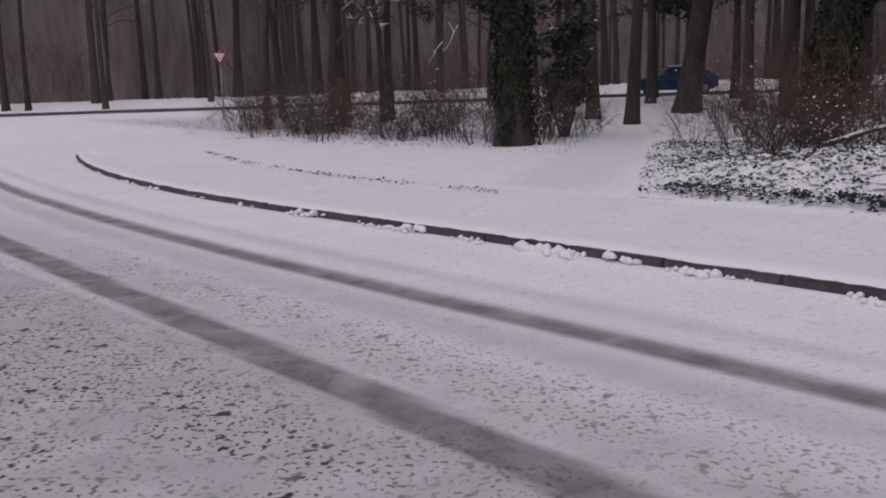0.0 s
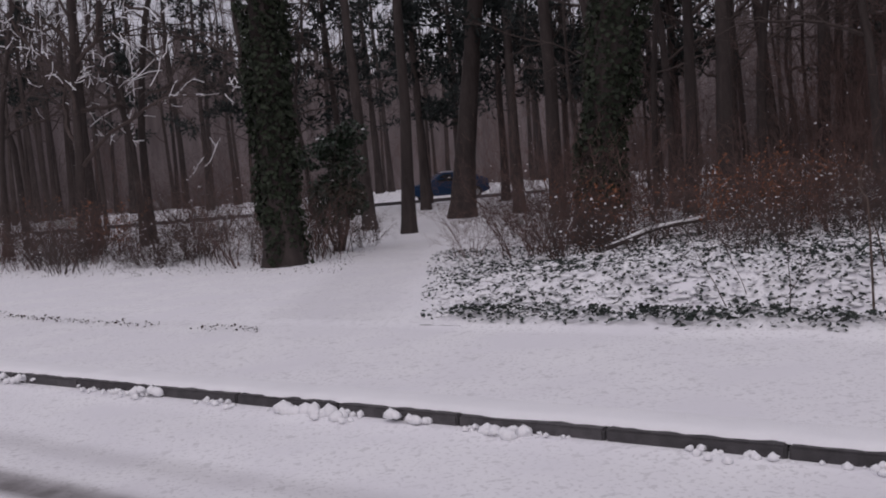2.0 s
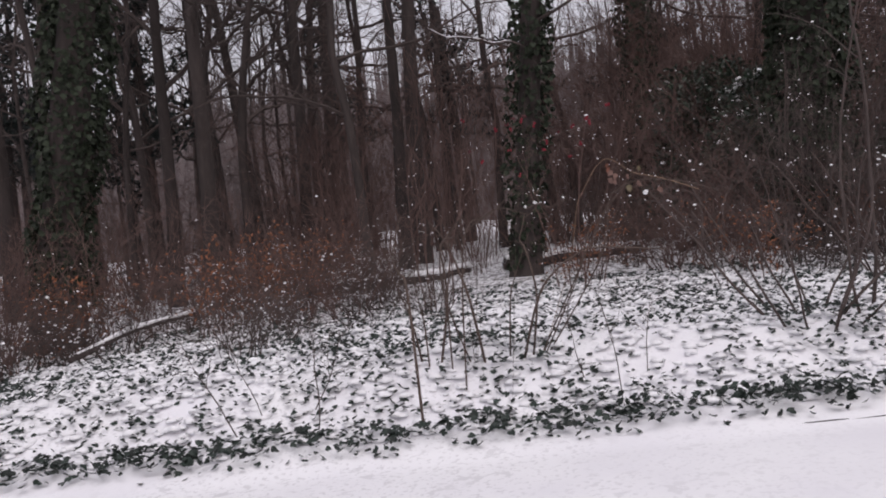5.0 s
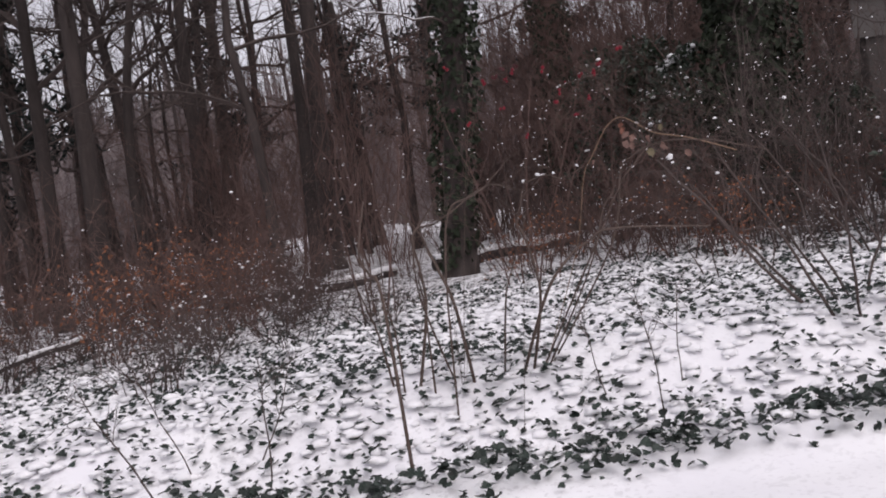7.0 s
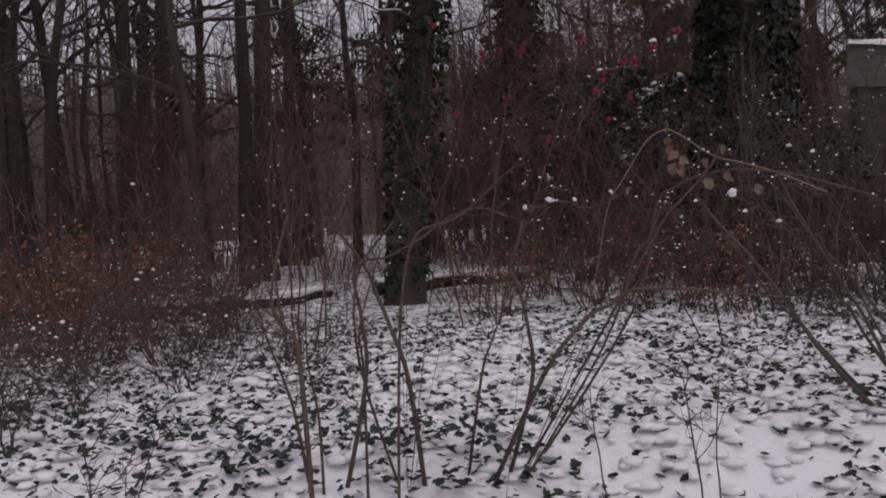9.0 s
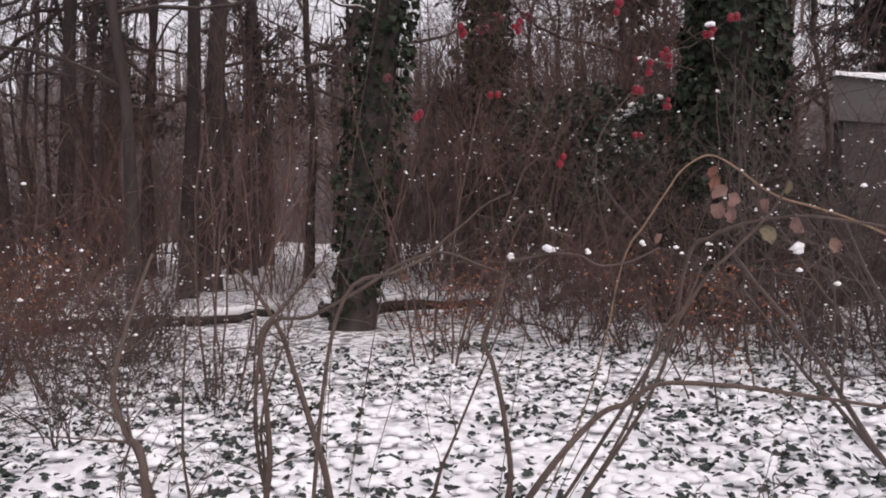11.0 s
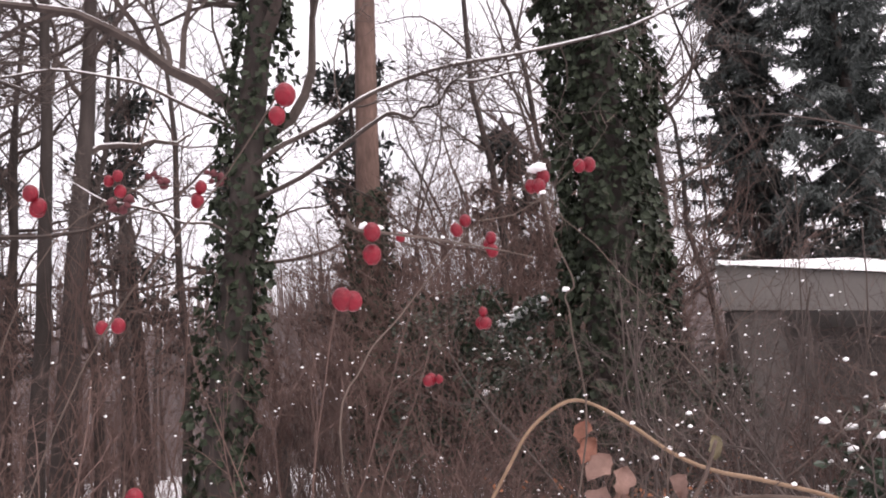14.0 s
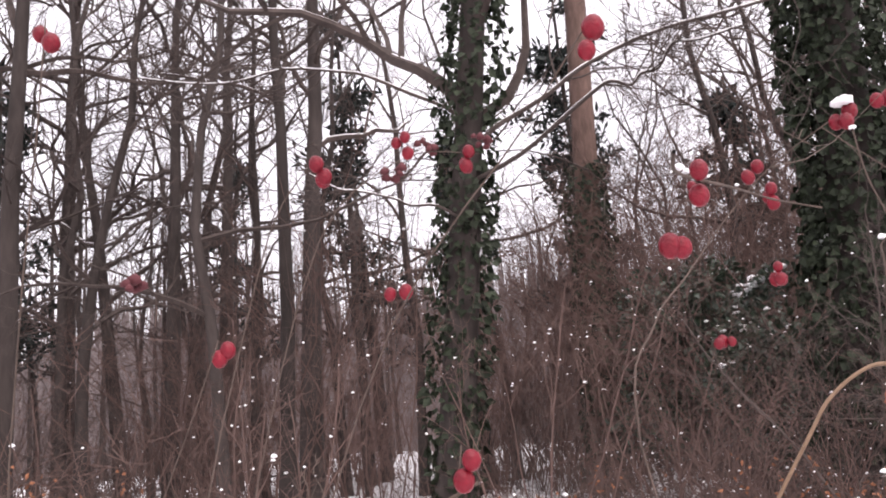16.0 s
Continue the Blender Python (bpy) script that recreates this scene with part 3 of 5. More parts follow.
def leafy_bush(name, label, x, y, seed, radius, height, leaves, size, snow, material=HOLLY, group="", z=None, ledge=0):
    """An evergreen bush: stems, leaves in lumps, and snow lying on it."""
    rng = random.Random(seed)
    ob = thing(name, label, "bush", group)
    stem, leaf, white = Buf(), Buf(), Buf()
    lumps = []
    for k in range(16):
        az, rr = rng.uniform(0, 6.283), radius * math.sqrt(rng.random()) * 0.75
        c = Vector((math.cos(az) * rr, math.sin(az) * rr, height * rng.uniform(0.25, 0.85) * (1 - 0.35 * rr / radius)))
        lumps.append((c, radius * rng.uniform(0.28, 0.48)))
        stem.tube(branch_path(rng, Vector((c.x * 0.15, c.y * 0.15, -0.1)), c, c.length, 4, 0.12, 0.02), [0.025, 0.02, 0.015, 0.01, 0.006], 4)
    for k in range(leaves):
        c, r = lumps[k % 16]
        d = rand_dir(rng)
        d.z = d.z * 0.85 + 0.1
        at = c + d * r * rng.uniform(0.55, 1.1)
        if at.z < 0.02:
            at.z = rng.uniform(0.02, 0.3)
        s = size * rng.uniform(0.6, 1.3)
        leaf.leaf(at, (d + rand_dir(rng) * 0.8 + Vector((0, 0, -0.3))).normalized(), (d + rand_dir(rng) * 0.5).normalized(), s, s * 0.35)
    for k in range(snow):
        c, r = lumps[rng.randrange(16)]
        d = rand_dir(rng)
        d.z = abs(d.z) * 0.8 + 0.25
        white.blob(c + d.normalized() * r * rng.uniform(0.9, 1.1), rng.uniform(0.02, 0.065), 0.55, rng)
    for k in range(ledge):
        t = rng.choice((0.02, 0.18, 0.3, 0.42, 0.5, 0.9, 1.0)) + rng.gauss(0, 0.05)
        c = Vector((-0.1 - 0.3 * t, 0.55 - 1.2 * t, height * (0.88 + 0.12 * t) + rng.gauss(0, 0.04)))
        white.blob(c, rng.uniform(0.02, 0.085), rng.uniform(0.35, 0.7), rng)
        for _ in range(6):
            leaf.leaf(c + rand_dir(rng) * 0.13 - Vector((0, 0, 0.08)), rand_dir(rng), rand_dir(rng), size, size * 0.35)
    stem.link("crown", TWIG, ob)
    leaf.link("foliage", material, ob, "dark evergreen leaves", shade=False)
    if white.v:
        white.link("snow", SNOW, ob, "small caps of snow on the leaves")["kind"] = "stuff"
    return stand(ob, x, y, z)


leafy_bush("holly_bush", "dark upright evergreen bush beside an ivied trunk", 2.25, 22.3, 41, 0.8, 4.0, 5200, 0.10, 12)
leafy_bush("evergreen_bush", "broad dark evergreen bush flecked with snow", 12.3, 6.0, 42, 1.35, 1.8, 8000, 0.085, 420, group="evergreen bushes")
leafy_bush("evergreen_bush", "dark evergreen bush with a ledge of snow on it", 15.75, 10.9, 44, 0.75, 2.95, 4600, 0.09, 12, group="evergreen bushes", ledge=60)
leafy_bush("evergreen_bush", "broad dark evergreen bush flecked with snow", 16.8, 9.3, 45, 0.5, 2.6, 3000, 0.1, 25, group="evergreen bushes")
leafy_bush("evergreen_bush", "dark evergreen bush among brown brush", 18.4, 13.0, 48, 1.5, 5.0, 6500, 0.12, 30, group="evergreen bushes")
leafy_bush("evergreen_bush", "dark evergreen bush among brown brush", 17.2, 12.0, 49, 1.1, 3.4, 3000, 0.11, 40, group="evergreen bushes")
leafy_bush("evergreen_bush", "tall dark evergreen bush behind the house", 25.5, 13.0, 47, 1.8, 6.4, 5000, 0.12, 30, group="evergreen bushes")
leafy_bush("evergreen_bush", "broad dark evergreen bush flecked with snow", 17.6, 4.6, 46, 1.8, 2.7, 5000, 0.12, 120, group="evergreen bushes")


# ---- brush ----
def brush(label, seed, stems, height, spread, spec, material, leaves=0, snow=0, lean=0.35, thick=0.012, group="brush"):
    """A leafless shrub of many thin stems, with snow caught in its twigs."""
    rng = random.Random(seed)
    ob = thing("shrub", label, "shrub", group)
    cb, lb, sb = Buf(), Buf(), Buf()
    tips = []
    for k in range(stems):
        az, rr = rng.uniform(0, 6.283), spread * 0.35 * math.sqrt(rng.random())
        base = Vector((math.cos(az) * rr, math.sin(az) * rr, -0.06))
        d = Vector((math.cos(az) * lean * rng.uniform(0.1, 1.4), math.sin(az) * lean * rng.uniform(0.1, 1.4), 1))
        h = height * rng.uniform(0.55, 1.1)
        path = branch_path(rng, base, d, h, 6, 0.38, 0.03)
        r = thick * rng.uniform(0.6, 1.2)
        cb.tube(path, [r * (1 - 0.75 * i / 6) for i in range(7)], 4)
        tips.append(path)
        ramify(rng, cb, path, r, 0, spec, tips)
    for k in range(leaves):
        p = tips[rng.randrange(len(tips))]
        at = p[rng.randrange(1, len(p))]
        lb.leaf(at, (rand_dir(rng) + Vector((0, 0, -0.7))).normalized(), rand_dir(rng), rng.uniform(0.05, 0.09), 0.022)
    for k in range(snow):
        p = tips[rng.randrange(len(tips))]
        i = rng.randrange(1, len(p))
        if k % 5 < 2:
            sb.blob(p[i] + Vector((0, 0, 0.006)), rng.uniform(0.004, 0.011) if k % 5 else rng.uniform(0.008, 0.028), 0.7, rng)
    cb.link("crown", material, ob, "bare tangled stems and twigs", shade=False)
    if lb.v:
        lb.link("leaves", BROWN_LEAF, ob, "withered brown leaves", shade=False)
    if sb.v:
        sb.link("snow", SNOW, ob, "flecks of snow on the twigs")["kind"] = "stuff"
    return ob


SHRUB = [(6, 0.55, 50, 3, 3, 0.35, 0.02), (4, 0.55, 50, 2, 3, 0.35, 0.01)]
THIN = [(6, 0.55, 50, 2, 3, 0.35, 0.02), (4, 0.55, 50, 1, 3, 0.35, 0.01)]
KINDS = [
    brush("bare reddish-brown woodland brush flecked with snow", 51, 16, 2.2, 1.3, SHRUB, RED_TWIG, 0, 65),
    brush("beech brush with withered brown leaves", 52, 14, 1.6, 1.2, SHRUB, RED_TWIG, 420, 75),
    brush("tall bare thicket of fine red-brown twigs", 54, 18, 4.4, 1.8, [(6, 0.45, 35, 3, 3, 0.22, 0.04), (5, 0.55, 40, 2, 3, 0.3, 0.02)], RED_TWIG, 0, 30, lean=0.2),
    brush("low tangle of snowy twigs over the ivy", 55, 18, 1.0, 1.2, SHRUB, TWIG, 0, 210, lean=0.7, thick=0.008),
    brush("bare reddish-brown woodland brush", 56, 13, 2.2, 1.3, THIN, RED_TWIG, 0, 20),
    brush("bare dark thicket of thin stems", 57, 14, 2.9, 1.5, THIN, TWIG, 0, 24),
    brush("tall bare thicket of fine red-brown twigs", 58, 14, 4.4, 1.8, [(6, 0.45, 35, 2, 3, 0.22, 0.04), (5, 0.55, 40, 1, 3, 0.3, 0.02)], RED_TWIG, 0, 12, lean=0.2),
]
rng = random.Random(77)
placed = [False] * len(KINDS)


def plant(kind, x, y, scale=1.0, turn=None):
    m = pose(x, y, ground_z(x, y), 0, 0, rng.uniform(0, 360) if turn is None else turn) @ Matrix.Diagonal((scale, scale, scale * rng.uniform(0.85, 1.15), 1))
    if placed[kind]:
        ob = copy_thing(KINDS[kind], m)
    else:
        ob, placed[kind] = KINDS[kind], True
    ob.matrix_basis = m
    return ob


# along the front of the wood, behind the ivy
for k in range(26):
    u = rng.uniform(-9.5, 4.5)
    s = rng.uniform(12.3, 15.5) + (0.8 if u > -3 else 0)
    x, y = to_xy(u, s)
    if bed_mask(x, y) > 0.95 and math.hypot(x - 12, y - 13.1) > 0.8:
        plant(rng.choice((0, 1, 3, 3, 0)), x, y, rng.uniform(0.5, 0.85))
for x, y in ((6.9, 10.6), (6.0, 10.7), (5.5, 10.4), (6.6, 11.3), (7.9, 10.8)):
    plant(3, x, y, rng.uniform(0.45, 0.65))
# brush round the big leaning trunk and behind the trail
for x, y, kind, sc in ((4.6, 15.6, 0, 0.8), (5.3, 16.6, 0, 0.9), (5.0, 14.3, 3, 1.0), (6.0, 15.4, 1, 0.8), (7.2, 15.2, 0, 0.7), (8.1, 14.1, 1, 0.75), (8.6, 13.6, 1, 0.6), (7.6, 13.2, 3, 0.9), (6.6, 12.9, 1, 0.55), (7.3, 12.6, 1, 0.5), (9.4, 13.3, 3, 0.8), (8.3, 14.5, 3, 1.0), (8.9, 15.0, 3, 0.9), (9.8, 15.5, 3, 0.9), (7.4, 14.4, 3, 1.0), (10.6, 15.5, 3, 0.9), (9.0, 12.7, 3, 0.7), (6.9, 13.9, 3, 0.9), (7.9, 13.6, 1, 0.6)):
    plant(kind, x, y, sc)
# a dense thicket behind the ivied trunks
for x, y in ((20.5, 14.2), (22.6, 15.6), (19.6, 12.4), (23.6, 13.0), (21.4, 11.6), (18.4, 13.2), (20.0, 16.5), (24.0, 17.5), (17.6, 11.2), (22.0, 10.2), (24.5, 15.2), (25.8, 18.4), (27.2, 16.2), (26.4, 13.6), (22.8, 18.8), (18.6, 15.4), (20.6, 19.4), (28.2, 19.8)):
    plant(2, x, y, rng.uniform(1.0, 1.45))
for x, y in ((24.0, 14.4), (25.5, 16.6), (23.5, 17.6), (26.8, 15.0), (22.4, 13.4), (21.4, 17.0), (28.4, 17.6)):
    plant(2, x, y, rng.uniform(1.6, 1.9))
# a dark thicket before the house
for x, y in ((12.9, 8.6), (13.4, 9.4), (13.8, 7.6), (14.4, 8.7), (14.6, 9.9), (15.2, 7.4), (15.4, 9.0), (16.0, 8.2), (13.2, 10.4), (14.2, 11.0), (14.9, 6.4), (16.2, 7.0), (12.6, 9.6), (15.0, 10.8), (12.9, 7.2), (13.5, 6.6), (13.9, 8.3), (14.6, 7.3), (15.7, 6.4), (12.4, 7.9), (13.1, 8.0), (14.3, 6.0), (12.8, 11.6), (13.6, 12.3), (14.6, 12.0), (15.4, 11.5), (14.1, 12.9), (15.9, 12.4), (16.7, 11.5), (15.0, 13.2)):
    plant(rng.choice((5, 5, 0)), x, y, rng.uniform(0.65, 0.95) if y < 11 else rng.uniform(0.45, 0.6))
# a withered beech hedge at the lawn's corner
for x, y in ((-7.4, 31.5), (-6.6, 30.8), (-5.8, 30.3), (-6.2, 32.0), (-4.6, 29.6), (-3.8, 29.8)):
    plant(1 if x > -5 else 5, x, y, rng.uniform(0.6, 1.1))
# round the trunks beside the lawn
for x, y in ((-2.5, 23.2), (-1.6, 22.6), (-0.6, 22.0), (0.1, 21.3), (1.7, 21.0), (2.1, 21.8), (2.9, 23.0), (3.2, 24.5), (-3.4, 24.0), (-4.4, 24.6), (0.2, 20.4), (1.7, 20.2), (-1.2, 24.2), (-5.4, 25.8), (-6.4, 26.6), (1.4, 23.4)):
    plant(rng.choice((5, 0, 3, 5)), x, y, rng.uniform(0.5, 0.9))
# on the lawn's far edge
for k in range(34):
    x = rng.uniform(-8.5, 2.8)
    y = 22.2 - 0.42 * x + rng.uniform(-0.6, 4.5) + (3.0 if x < -5 else 0)
    if math.hypot(x - 0.95, y - 19.6) > 0.9 and x < trail_x(y) - 1.6:
        plant(rng.choice((3, 5, 5, 0, 5)), x, y, rng.uniform(0.6, 1.05))
# deep in the wood
for k in range(150):
    u, s = rng.uniform(-14, 16), rng.uniform(17, 42)
    x, y = to_xy(u, s)
    if abs(x - trail_x(y)) < 2.0 or y > 44 or x < trail_x(y) or (x > 15 and y < 11.5):
        continue
    plant(rng.choice((4, 5, 6, 6, 6)), x, y, rng.uniform(0.4, 0.75) if s < 25 else rng.uniform(0.7, 1.7))
for k in range(44):
    x = rng.uniform(-60, 45)
    y = rng.uniform(59, 68)
    plant(rng.choice((5, 6, 6)), x, y, rng.uniform(0.9, 1.4))

# ---- the wood behind ----
WOOD = [bare_tree("tree", "tall slender bare tree deep in the wood", 200 + i, 16 + 1.5 * i, 0.10 + 0.025 * i, (rng.uniform(-0.03, 0.03), rng.uniform(-0.03, 0.03)), 0.2, 14, DEEP, group="woodland trees", wobble=0.5, segs=8, sides=4) for i in range(4)]
FARWOOD = [bare_tree("tree", "distant bare woodland tree with dark trunk", 230 + i, 18 + i, 0.17 + 0.03 * i, (rng.uniform(-0.03, 0.03), 0), 0.28, 13, FAR, group="woodland trees", segs=6, sides=3) for i in range(3)]
used = set()


def plant_tree(kind, x, y, scale):
    m = pose(x, y, ground_z(x, y) if abs(x) < 60 and y < 70 else 0.8, 0, 0, rng.uniform(0, 360)) @ Matrix.Diagonal((scale, scale, scale, 1))
    ob = kind if kind not in used else copy_thing(kind, m)
    used.add(kind)
    ob.matrix_basis = m


count = 0
while count < 44:
    u, s = rng.uniform(-16, 26), rng.uniform(17.5, 48)
    x, y = to_xy(u, s)
    if abs(x - trail_x(y)) < 2.2 or 45.5 < y < 53 or x < trail_x(y) or (x > 14 and y < 12.5) or any(math.hypot(x - b[0], y - b[1]) < 1.2 for b in BIG) or math.hypot(x - 19.9, y - 16.3) < 2.5 or 0.42 < math.atan2(y - 6.8, x - 5.2) < 0.64 and math.hypot(x - 5, y - 7) < 34:
        continue
    plant_tree(rng.choice(WOOD), x, y, rng.uniform(0.75, 1.15))
    count += 1
for k in range(105):
    a = rng.uniform(-52, 62)
    d = rng.uniform(56, 78)
    x, y = d * math.sin(radians(a)), d * math.cos(radians(a))
    if y < 53.5 and x < 30:
        y = 54 + rng.uniform(0, 8)
    plant_tree(rng.choice(FARWOOD), x, y, rng.uniform(0.8, 1.2))
for x, y in ((24.0, 11.2), (28.0, 12.4), (31.0, 10.5), (35.0, 12.5), (38.0, 9.5), (33.0, 7.5), (29.5, 14.0), (26.0, 13.6)):
    plant_tree(rng.choice(WOOD), x, y, rng.uniform(0.7, 0.95))
for x, y in ((39.1, 24.0), (41.6, 27.7), (36.5, 26.4), (38.0, 29.7), (45.8, 28.5), (37.5, 22.6), (42.5, 31.8)):
    plant_tree(rng.choice(WOOD), x, y, rng.uniform(0.85, 1.05))
for k in range(12):
    x = rng.uniform(-9, 6)
    y = rng.uniform(31, 43)
    if x < trail_x(y) - 2.5 and x > -8:
        plant_tree(rng.choice(WOOD), x, y, rng.uniform(0.7, 1.0))


# ---- the distance: a ridge of far woods ----
def build_backdrop():
    # the haze of distance is put into this paler, greyer colour
    m = mat("hazed_far_woods", (0.165, 0.137, 0.136), 1.0, 0.38, 0.5, 0.0, 2.2, second=(0.245, 0.208, 0.208), stretch=(1, 1, 0.16), detail=10.0)
    verts, faces = [], []
    n = 4200
    rng2 = random.Random(4)
    for i in range(n + 1):
        a = radians(-80 + 190 * i / n)
        d = 84 + 4 * math.sin(a * 5)
        top = 13.0 + 2.6 * noise.noise((a * 16, 0, 11)) + 3.0 * noise.noise((a * 6, 0, 2)) + 2.4 * noise.noise((a * 40, 0, 5)) + 2.5 * noise.noise((a * 170, 0, 8)) + 7.5 * rng2.random() ** 3.5
        x, y = d * math.sin(a), d * math.cos(a)
        verts += [(x, y, -1), (x, y, top)]
    faces = [(2 * i, 2 * i + 2, 2 * i + 3, 2 * i + 1) for i in range(n)]
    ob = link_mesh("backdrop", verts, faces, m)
    tagged(ob, "brown mass of distant winter woods, haze put into its colour", "backdrop", kind="structure")


build_backdrop()


# ---- the house behind the bushes ----
def box(bm, lo, hi, bevel=0.0):
    r = bmesh.ops.create_cube(bm, size=1)
    for v in r["verts"]:
        v.co = Vector([lo[i] + (v.co[i] + 0.5) * (hi[i] - lo[i]) for i in range(3)])
    if bevel:
        bmesh.ops.bevel(bm, geom=list({e for v in r["verts"] for e in v.link_edges}), offset=bevel, segments=2, affect="EDGES")


def box_part(name, lo, hi, material, parent, label="", bevel=0.01):
    bm = bmesh.new()
    box(bm, lo, hi, bevel)
    return part(name, bm, material, parent, label)


def build_house():
    """A low flat-roofed house; its own x runs along the front, y backwards."""
    ob = thing("house", "low house with a snow-covered sloping roof and pale fascia", "house")
    base = 0.55
    # shade under the roof is painted: the front wall is nearly black
    box_part("wall", (3.3, 1.28, base - 0.4), (11, 1.4, 2.72), DARK_PANEL, ob, "front wall with the roof's shade put into its dark colour")
    box_part("wall", (11, 1.28, base - 0.4), (11.25, 3.2, 2.72), PLASTER, ob)
    box_part("wall", (8.0, 2.95, base - 0.4), (11, 3.2, 2.72), PLASTER, ob)
    box_part("pier", (0.22, 0.06, base - 0.4), (0.98, 0.18, 2.72), PIER, ob, "weathered grey pier")
    box_part("window", (6.0, 1.24, 1.5), (7.6, 1.278, 2.4), GLASS_DARK, ob, "dark window")
    box_part("post", (4.8, 0.1, base - 0.4), (4.92, 0.22, 2.72), DARK_PANEL, ob)

    def slab(name, plan, z0, z1, rise, material, label):
        bm = bmesh.new()
        low = [bm.verts.new((x, y, z0 + max(y, 0) * rise)) for x, y in plan]
        top = [bm.verts.new((x, y, z1 + max(y, 0) * rise)) for x, y in plan]
        bm.faces.new(low[::-1])
        bm.faces.new(top)
        n = len(plan)
        for k in range(n):
            bm.faces.new((low[k], low[(k + 1) % n], top[(k + 1) % n], top[k]))
        part(name, bm, material, ob, label)

    # added wall that closes the recess, its shade painted nearly black
    slab("wall", ((1.0, 0.33), (3.3, 1.28), (3.3, 1.4), (1.0, 0.42)), base - 0.4, 2.72, 0.0, DARK_PANEL, "added slanting wall, shade of the recess put into its colour")
    slab("fascia", ((0, 0), (11.5, 0), (11.5, 3.3), (8.0, 3.3), (0.05, 0.04)), 2.72, 3.16, 0.0, FASCIA, "broad pale fascia under the roof edge")
    slab("roof", ((-0.03, -0.06), (11.6, -0.06), (11.6, 3.4), (8.05, 3.4), (0.0, 0.0)), 3.163, 3.205, 0.32, SNOW, "roof under a smooth layer of snow")
    ob.matrix_basis = pose(17.74, 9.13, -0.6, 0, 0, -29) @ Matrix.Diagonal((1.38, 1.38, 1.38, 1))


build_house()


# ---- far road: car and sign ----
def build_car(x, y, z):
    ob = thing("car", "dark blue hatchback dusted with snow on the far road", "car")
    prof = [(-2.05, 0.35), (-2.08, 0.62), (-1.95, 0.82), (-1.15, 0.95), (-0.45, 1.40), (0.9, 1.45), (1.75, 1.05), (2.02, 0.92), (2.05, 0.4), (1.7, 0.25), (-1.7, 0.25)]
    bm = bmesh.new()
    rings = []
    for yy, k in ((-0.84, 0.0), (-0.78, 0.04), (0.78, 0.04), (0.84, 0.0)):
        ring = []
        for px, pz in prof:
            narrow = 0.86 if pz > 1.0 else 1.0
            ring.append(bm.verts.new((px, yy * narrow, pz + (k if pz > 0.5 else 0))))
        rings.append(ring)
    n = len(prof)
    for a, c in zip(rings, rings[1:]):
        for i in range(n):
            bm.faces.new((a[i], a[(i + 1) % n], c[(i + 1) % n], c[i]))
    bm.faces.new(rings[0][::-1])
    bm.faces.new(rings[-1])
    part("body", bm, CAR_BLUE, ob)
    for side in (-1, 1):
        for x0, x1 in ((-0.85, 0.12), (0.2, 1.15)):
            bm = bmesh.new()
            yy = side * 0.79
            q = [bm.verts.new(p) for p in ((x0, yy, 0.98), (x1, yy, 0.98), (x1 - 0.1, yy * 0.92, 1.35), (x0 + (0.45 if x0 < 0 else 0.05), yy * 0.92, 1.35))]
            bm.faces.new(q)
            r = bmesh.ops.extrude_face_region(bm, geom=bm.faces[:])
            for e in r["geom"]:
                if isinstance(e, bmesh.types.BMVert):
                    e.co.y += side * 0.03
            part("window", bm, GLASS_DARK, ob)
        for wx in (-1.3, 1.3):
            bm = bmesh.new()
            bmesh.ops.create_cone(bm, cap_ends=True, segments=20, radius1=0.31, radius2=0.31, depth=0.2, matrix=pose(wx, side * 0.78, 0.31, 90))
            wheel = part("wheel", bm, RUBBER, ob)
            bm = bmesh.new()
            bmesh.ops.create_cone(bm, cap_ends=True, segments=16, radius1=0.2, radius2=0.17, depth=0.03, matrix=pose(wx, side * 0.89, 0.31, 90))
            part("rim", bm, STEEL, wheel)
    for side in (-0.6, 0.6):
        box_part("headlight", (-2.1, side - 0.18, 0.66), (-1.98, side + 0.18, 0.78), SIGN_WHITE, ob, bevel=0.02)
    box_part("snow", (-0.3, -0.6, 1.47), (0.8, 0.6, 1.51), SNOW, ob, "thin snow on the roof", bevel=0.015)
    ob.location = (x, y, z)


build_car(10.3, 49.4, ground_z(10.3, 49.4) - 0.02)


def build_sign(x, y):
    z = ground_z(x, y)
    ob = thing("traffic_sign", "give-way sign on a grey steel post in the snow", "traffic sign")
    bm = bmesh.new()
    bmesh.ops.create_cone(bm, cap_ends=True, segments=12, radius1=0.038, radius2=0.038, depth=3.0, matrix=pose(0, 0, 1.3))
    part("post", bm, STEEL, ob)
    for name, r, yy, material in (("plate", 0.36, -0.05, SIGN_RED), ("panel", 0.255, -0.064, SIGN_WHITE)):
        bm = bmesh.new()
        ring = [bm.verts.new((r * math.cos(a), yy, 2.55 + r * math.sin(a))) for a in (radians(-90), radians(30), radians(150))]
        f = bm.faces.new(ring)
        r2 = bmesh.ops.extrude_face_region(bm, geom=[f])
        for e in r2["geom"]:
            if isinstance(e, bmesh.types.BMVert):
                e.co.y += 0.012
        part(name, bm, material, ob)
    ob.matrix_basis = pose(x, y, z, 0, 0, 12)


build_sign(-10.8, 38.5)


def far_kerb(y, x0, x1):
    ob = tagged(new("far_kerb"), "dark kerb line of the far road between strips of snow", "kerb", kind="structure")
    x = x0
    while x < x1:
        bm = bmesh.new()
        box(bm, (0, -0.1, -0.2), (3.98, 0.1, 0.16), 0.02)
        st = part("kerb_stone", bm, KERB, ob)
        st.matrix_basis = pose(x, y, ground_z(x, y), 0, 0, 0)
        x += 4


far_kerb(46.6, -64, 44)


